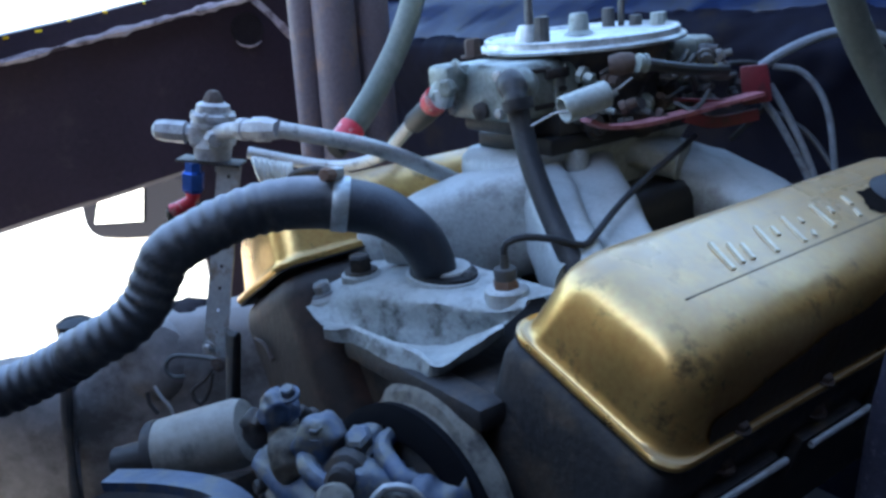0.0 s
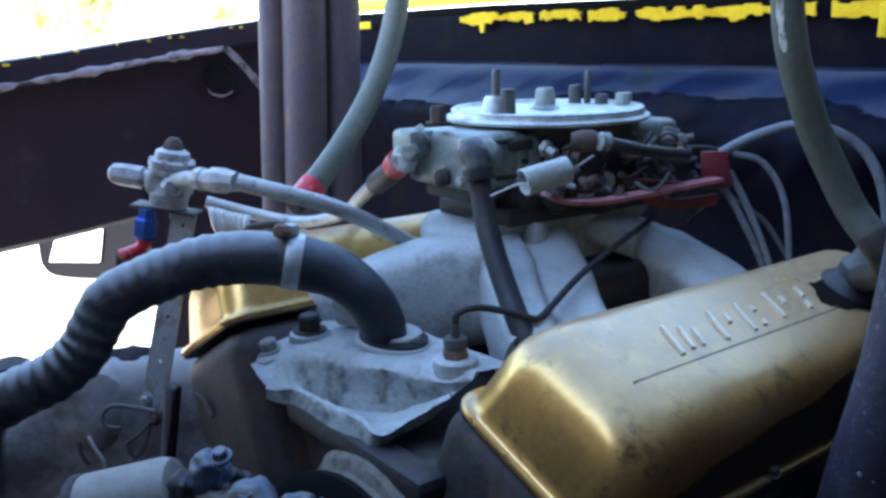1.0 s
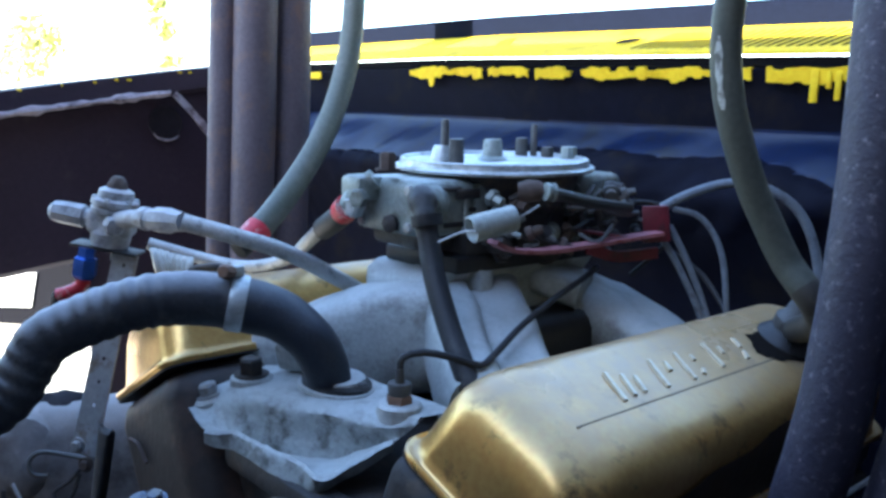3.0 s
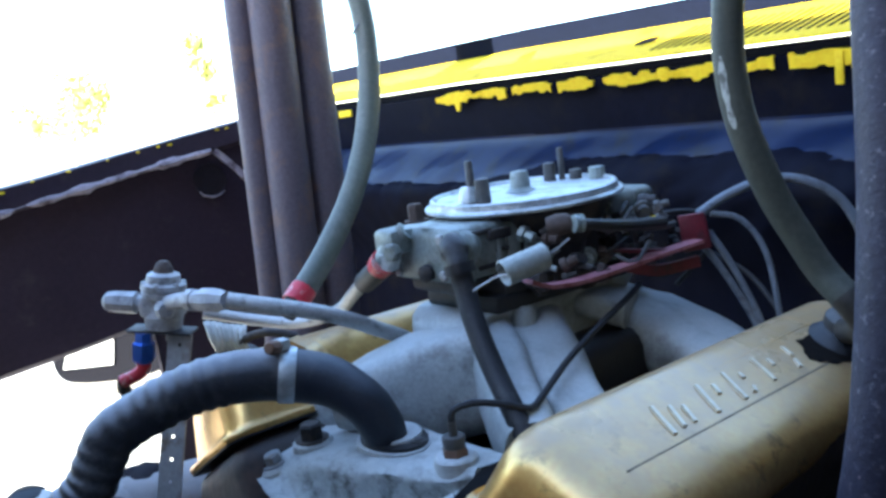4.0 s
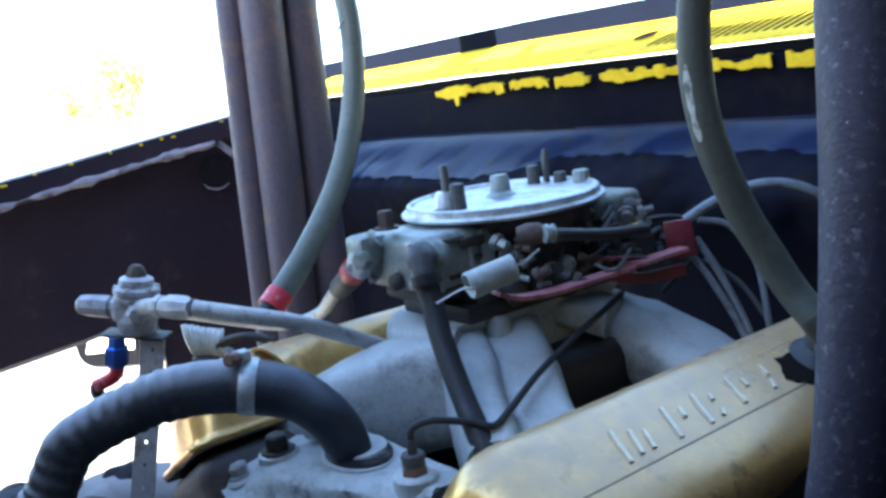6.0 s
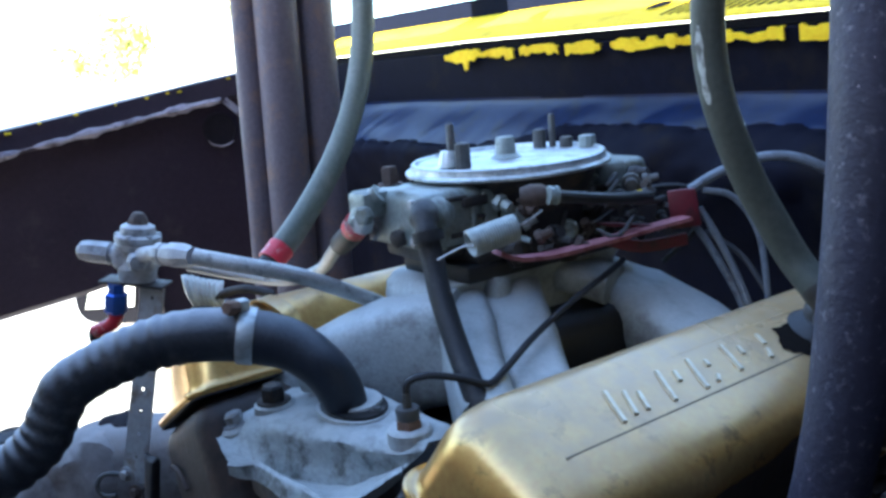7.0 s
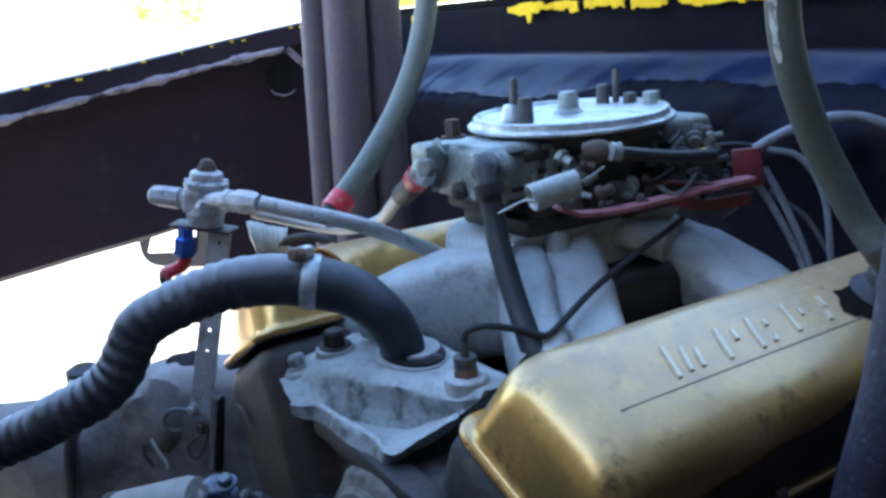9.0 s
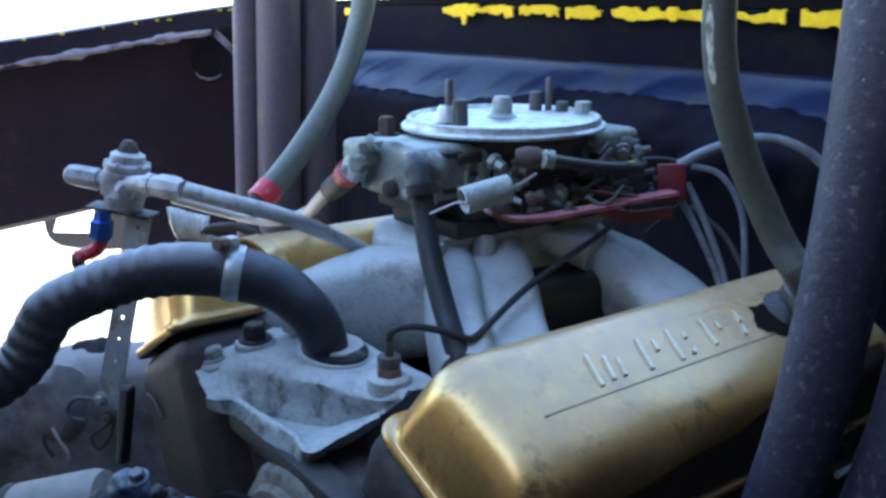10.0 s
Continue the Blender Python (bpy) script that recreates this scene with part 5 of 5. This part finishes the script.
part("tube", sweep([(-0.148, 0.603, 0.70), (-0.135, 0.602, 0.84), (-0.115, 0.603, 0.95), (-0.107, 0.610, 1.08), (-0.111, 0.623, 1.22), (-0.126, 0.646, 1.48)], 0.0235, 24, 0.05), "grey_tube", rt2)

for k, s in enumerate((0.25, 0.48, 0.62)):
    part("paint_chip", lathe([(0.0215, 0.0012), (0.0240, 0.0008)], Vector((-0.124, 0.602, 0.90)).lerp(Vector((-0.110, 0.618, 1.17)), s), (0.6, -0.75, -0.2 + 0.1 * k), 7), "fender_edge", rt2)

# cables behind the carburettor
for pts, r, m, lab in (([(-0.486, 0.830, 1.044), (-0.467, 0.856, 1.061), (-0.438, 0.892, 1.074), (-0.407, 0.921, 1.068), (-0.377, 0.942, 1.04), (-0.357, 0.951, 0.98), (-0.352, 0.951, 0.88)], 0.0055, "wire", "grey-blue throttle cable"),
                       ([(-0.477, 0.840, 1.044), (-0.454, 0.863, 1.034), (-0.433, 0.876, 0.993), (-0.419, 0.873, 0.92), (-0.412, 0.876, 0.86)], 0.0035, "wire", "grey-blue throttle cable"),
                       ([(-0.481, 0.826, 1.012), (-0.463, 0.837, 0.980), (-0.439, 0.851, 0.925), (-0.422, 0.856, 0.87)], 0.0038, "wire", "grey-blue throttle cable"),
                       ([(-0.477, 0.835, 1.025), (-0.458, 0.845, 0.987), (-0.434, 0.856, 0.925), (-0.422, 0.866, 0.86)], 0.0038, "wire", "grey-blue throttle cable"),
                       ([(-0.512, 0.816, 0.965), (-0.482, 0.831, 1.0), (-0.477, 0.838, 1.02)], 0.003, "black_hose", "thin black cable"),
                       ([(-0.502, 0.876, 0.99), (-0.462, 0.886, 0.965), (-0.422, 0.876, 0.93)], 0.003, "black_hose", "thin black cable"),
                       ([(-0.527, 0.776, 1.048), (-0.502, 0.816, 1.05), (-0.487, 0.836, 1.046)], 0.003, "black_hose", "thin black cable")):
    c = thing("cable", pts[0], lab + " behind the carburetor", "cable", "cables behind the carburetor")
    part("sheath", sweep(pts, r, 10, 0.008), m, c)

# ---------------------------------------------------------------- front of the bay, low down
sh = thing("inner_panel", (-0.85, 0.2, 0.6), "dusty dark grey pressed inner panel", "panel")
bm = bmesh.new()
top = [(-1.02, -0.10, 0.800), (-0.96, 0.02, 0.800), (-0.90, 0.10, 0.800), (-0.86, 0.16, 0.795), (-0.83, 0.215, 0.832), (-0.80, 0.255, 0.843), (-0.775, 0.29, 0.842), (-0.76, 0.32, 0.845), (-0.72, 0.38, 0.84), (-0.68, 0.46, 0.84)]
cols = []
for k, p in enumerate(curve_points(top, 0.012)):
    col = []
    for j, (dz, off) in enumerate(((0.0, -0.05), (0.004, -0.02), (0.0, 0.0), (-0.02, 0.016), (-0.06, 0.024), (-0.12, 0.020), (-0.2, 0.03), (-0.35, 0.04))):
        q = p + Vector((0.8, -0.6, 0)) * off + Vector((0, 0, dz))
        col.append(bm.verts.new(q + 0.006 * noise.noise_vector(q * 14)))
    cols.append(col)
for a, b in zip(cols, cols[1:]):
    for j in range(len(a) - 1):
        bm.faces.new((a[j], b[j], b[j + 1], a[j + 1]))
part("pressing", bm, "sheet", sh, smooth=60)
part("stay", sweep([(-0.845, 0.150, 0.79), (-0.835, 0.140, 0.74), (-0.815, 0.130, 0.68), (-0.80, 0.12, 0.60)], lambda s, w: 0.0055 + 0.001 * math.sin(s * 60), 10, 0.01), "iron", sh, "dark hanging strap")
part("stay", sweep([(-0.850, 0.160, 0.80), (-0.842, 0.148, 0.74), (-0.822, 0.136, 0.68), (-0.81, 0.13, 0.60)], 0.004, 8, 0.01), "sheet", sh)
part("dent", rough_up(lathe([(-0.012, 0.05), (0.006, 0.042), (0.014, 0.028), (0.017, 0.01)], (-0.80, 0.235, 0.80), (0.75, -0.62, 0.15), 24), 40, 0.006), "sheet", sh)
LC = Vector((-0.816, 0.280, 0.842))
part("pressed_lump", rough_up(rough_up(lathe([(-0.03, 0.034), (-0.006, 0.030), (0.006, 0.022), (0.011, 0.010)], LC, (0.1, -0.1, 1), 24), 45, 0.007), 120, 0.002), "shell", sh, "black lump on the panel's top edge")
OUT = Matrix.Translation((0.09, 0.02, 1.17)) @ Matrix.Scale(1.28, 4) @ Matrix.Translation((-0.09, -0.02, -1.17))
sh.matrix_basis = OUT @ sh.matrix_basis
cap = thing("filler_cap", (-0.90, 0.13, 0.80), "black filler cap with a pale disc beside the inner panel", "cap")
part("cap_body", lathe([(0, 0.020), (0.03, 0.020), (0.035, 0.012)], (-0.893, 0.150, 0.785), (0, 0, 1), 16), "black", cap)
part("disc", lathe([(0, 0.024), (0.004, 0.023)], (-0.868, 0.150, 0.808), (0.1, -0.2, 1), 20), "lens", cap, "pale plastic disc")
part("cap_lug", block((-0.875, 0.165, 0.79), (0.03, 0.02, 0.012), 0.004, seg=3), "iron", cap)
cap.matrix_basis = Matrix.Translation((-0.012, 0.040, 0.026)) @ OUT @ cap.matrix_basis
hk = thing("wire_hook", (-0.74, 0.27, 0.78), "bent steel wire hooks hanging by the strap", "hook")
part("hook", sweep([(-0.715, 0.284, 0.823), (-0.726, 0.277, 0.824), (-0.743, 0.256, 0.828), (-0.748, 0.248, 0.826), (-0.7495, 0.243, 0.819), (-0.747, 0.243, 0.812), (-0.743, 0.247, 0.807), (-0.736, 0.256, 0.807)], 0.0024, 8), "stud", hk)
part("hook", sweep([(-0.720, 0.280, 0.812), (-0.723, 0.271, 0.802), (-0.729, 0.258, 0.791), (-0.722, 0.262, 0.778), (-0.719, 0.272, 0.790), (-0.719, 0.279, 0.808)], 0.0019, 8), "iron", hk)
part("hook", sweep([(-0.737, 0.217, 0.803), (-0.734, 0.216, 0.792), (-0.727, 0.221, 0.781)], 0.0022, 8), "iron", hk)
part("hook", sweep([(-0.735, 0.224, 0.808), (-0.728, 0.227, 0.797), (-0.721, 0.232, 0.786), (-0.719, 0.232, 0.779)], 0.0018, 8), "steel", hk)
HANG = Matrix.Translation((0.107, 0.072, 1.196)) @ Matrix.Scale(1.30, 4) @ Matrix.Translation((-0.107, -0.072, -1.196))
hk.matrix_basis = HANG @ hk.matrix_basis
# ribbed lens scrap and a dark tube behind the regulator
ls = thing("lens_scrap", (-0.85, 0.415, 0.945), "pale ribbed plastic lens scrap behind the fuel lines", "lens")
bm = bmesh.new()
prev = None
for k in range(41):
    w = k / 40
    top = Vector((-0.868, 0.399, 0.983)).lerp(Vector((-0.838, 0.436, 0.972)), w)
    low = Vector((-0.853, 0.406, 0.944)).lerp(Vector((-0.831, 0.433, 0.942)), w)
    row = []
    for j in range(7):
        p = top.lerp(low, j / 6) + Vector((0.76, -0.64, 0)) * (0.0018 * math.sin(w * 44) + 0.008 * math.sin(math.pi * j / 6))
        row.append(bm.verts.new(p + 0.0015 * noise.noise_vector(p * 70)))
    if prev:
        for j in range(6):
            bm.faces.new((prev[j], row[j], row[j + 1], prev[j + 1]))
    prev = row
lens_ob = part("ribbed_lens", bm, "lens", ls, smooth=60)
lens_ob.modifiers.new("thick", 'SOLIDIFY').thickness = 0.002
part("lens_foot", rough_up(block((-0.848, 0.424, 0.900), (0.03, 0.05, 0.09), 0.008), 40, 0.004), "iron", ls, "dark bracket under the lens")
part("dark_tube", sweep([(-0.835, 0.425, 0.955), (-0.824, 0.433, 0.962), (-0.808, 0.453, 0.964), (-0.79, 0.475, 0.955)], 0.0050, 12), "iron", ls, "short dark tube")
# pump reservoir, blue pump parts, pulley rim, bracket
res = thing("reservoir_can", (-0.58, 0.18, 0.81), "dusty grey metal reservoir can", "reservoir")
A, B = Vector((-0.590, 0.164, 0.805)), Vector((-0.522, 0.245, 0.829))
part("can", lathe([(0, 0.026), (0.003, 0.0275), (0.070, 0.0285), (0.078, 0.026), (0.081, 0.018)], A, B - A, 28), "can", res)
part("rim", lathe([(-0.004, 0.0285), (0.004, 0.0285)], A, B - A, 28), "iron", res)
part("snout", lathe([(-0.04, 0.014), (-0.004, 0.014)], A, B - A, 16), "iron", res)
pump = thing("water_pump", (-0.42, 0.24, 0.83), "dull blue painted water pump with bolted bosses", "water pump")
for k, (c, r) in enumerate((((-0.456, 0.216, 0.872), 0.0145), ((-0.421, 0.229, 0.853), 0.020), ((-0.468, 0.204, 0.862), 0.0115), ((-0.402, 0.257, 0.846), 0.016), ((-0.384, 0.262, 0.832), 0.013), ((-0.440, 0.214, 0.845), 0.017), ((-0.475, 0.222, 0.852), 0.014), ((-0.405, 0.225, 0.828), 0.015))):
    bm = bmesh.new()
    bmesh.ops.create_icosphere(bm, subdivisions=4, radius=1)
    for v in bm.verts:
        v.co = Vector(c) + Vector((v.co.x * r, v.co.y * r, v.co.z * r * 1.25))
    part("boss", rough_up(rough_up(bm, 55, 0.006, r * 90), 130, 0.0025), ("blue_paint", "blue_paint", "iron", "blue_paint", "blue_paint", "beige", "iron", "blue_paint")[k], pump, smooth=60)
for p in ((-0.447, 0.222, 0.888), (-0.413, 0.224, 0.870), (-0.39, 0.250, 0.845)):
    hex_bolt(pump, p, (0.25, -0.3, 1), 0.0055, 0.007, "blue_paint")
bm = block((-0.425, 0.240, 0.795), (0.15, 0.080, 0.09), 0.02, seg=4)
bmesh.ops.subdivide_edges(bm, edges=bm.edges[:], cuts=4, use_grid_fill=True)
part("pump_body", rough_up(rough_up(bm, 32, 0.012), 90, 0.005), "blue_paint", pump, smooth=60)
bm = sweep([(-0.385, 0.230, 0.845), (-0.362, 0.248, 0.838), (-0.335, 0.268, 0.835), (-0.318, 0.285, 0.842)], lambda s, w: 0.013 + 0.003 * math.sin(s * 150), 14, 0.004)
part("pump_snout", rough_up(bm, 60, 0.003), "blue_paint", pump)
rnd = random.Random(33)
for k in range(22):
    p = Vector((rnd.uniform(-0.485, -0.345), rnd.uniform(0.195, 0.265), rnd.uniform(0.795, 0.860)))
    r = rnd.uniform(0.005, 0.011)
    d = Vector((rnd.uniform(-0.2, 0.9), rnd.uniform(-1, -0.2), rnd.uniform(0.0, 1.0)))
    if k % 4 == 0:
        bm = sweep([p - d * 0.02, p, p + d * 0.012 + Vector((0.02, 0.01, -0.01)), p + Vector((0.04, 0.02, -0.02))], r * 0.7, 10, 0.005)
        part("pipe_stub", rough_up(bm, 70, 0.0015), ("blue_paint", "beige")[k % 8 == 0], pump)
    else:
        part("fitting", rough_up(lathe([(-0.012, r * 1.5), (0, r * 1.4), (0.002, r), (0.010, r), (0.012, r * 0.7)], p, d, (6, 14)[k % 2]), 90, 0.0012), ("blue_paint", "beige", "blue_paint", "iron")[k % 4], pump)
part("clip", sweep([(-0.352, 0.225, 0.842), (-0.348, 0.235, 0.852), (-0.338, 0.248, 0.850), (-0.332, 0.255, 0.838)], 0.003, 8), "steel", pump)
pul = thing("pulley", (-0.415, 0.30, 0.76), "dark pulley rim with a belt in front of the timing cover", "pulley")
part("rim", lathe([(0, 0.090), (0.004, 0.098), (0.010, 0.098), (0.014, 0.090), (0.014, 0.075), (0.0, 0.075)], (-0.380, 0.272, 0.782), (0.1, -1, 0.15), 48), "lamp_black", pul)
part("face", lathe([(0.004, 0.078), (0.009, 0.070), (0.009, 0.04)], (-0.380, 0.272, 0.782), (0.1, -1, 0.15), 32), "iron", pul)
brk = thing("accessory_bracket", (-0.50, 0.16, 0.81), "blue-grey curved steel accessory bracket", "bracket")
part("arm", sweep([(-0.575, 0.118, 0.806), (-0.53, 0.148, 0.812), (-0.48, 0.172, 0.815), (-0.445, 0.182, 0.800), (-0.43, 0.185, 0.76)], 1, 4, 0.008, [(-0.010, -0.004), (0.010, -0.004), (0.010, 0.004), (-0.010, 0.004)]), "blue_paint", brk)
part("pivot", lathe([(0, 0.030), (0.03, 0.030), (0.036, 0.022)], (-0.455, 0.165, 0.785), (0.3, -0.6, 0.6), 24), "blue_paint", brk)
# lamp unit lying beyond the fender
lamp = thing("lamp_housing", (-4.13, 1.12, 0.0), "dark rounded plastic lamp housing with a pale window", "lamp housing")
mx = Vector((0.167, 0.217, 0.005)).normalized()
mc = Vector((-4.09, 1.18, 0.26))
bm = bmesh.new()
my = Vector((-mx.y, mx.x, 0))


def oval(w, h, d, p=0.6):
    return [mc + mx * math.copysign(abs(math.cos(a)) ** p, math.cos(a)) * w + Vector((0, 0, math.copysign(abs(math.sin(a)) ** p, math.sin(a)) * h)) + my * d for a in [2 * math.pi * k / 36 for k in range(36)]]


rings = [[bm.verts.new(p) for p in oval(w, h, d)] for w, h, d in ((0.15, 0.06, 0.15), (0.24, 0.115, 0.105), (0.29, 0.145, 0.045), (0.295, 0.153, -0.022), (0.283, 0.140, -0.045), (0.26, 0.122, -0.042))]
for a, b in zip(rings, rings[1:]):
    for k in range(36):
        bm.faces.new((a[k], a[(k + 1) % 36], b[(k + 1) % 36], b[k]))
bm.faces.new(rings[0])
bm.faces.new(rings[-1][::-1])
part("housing", bm, "lamp_black", lamp)
bm = slab([mc + mx * a + Vector((0, 0, b)) - my * 0.048 for a, b in ((-0.237, -0.053), (0.0, -0.061), (0.03, 0.099), (-0.183, 0.099))], -my * 0.006, 0.001)
part("window", bm, "lens", lamp, "pale plastic window")
part("foot", sweep([mc + Vector((0, 0, -0.130)) - mx * 0.21, mc + Vector((0, 0, -0.176)), mc + Vector((0, 0, -0.130)) + mx * 0.21], 0.046, 12, 0.03), "beige", lamp, "yellowed plastic underside")
part("leg", sweep([mc + my * 0.05, mc + my * 0.06 - Vector((0, 0, mc.z))], 0.012, 10, 0.2), "lens", lamp)
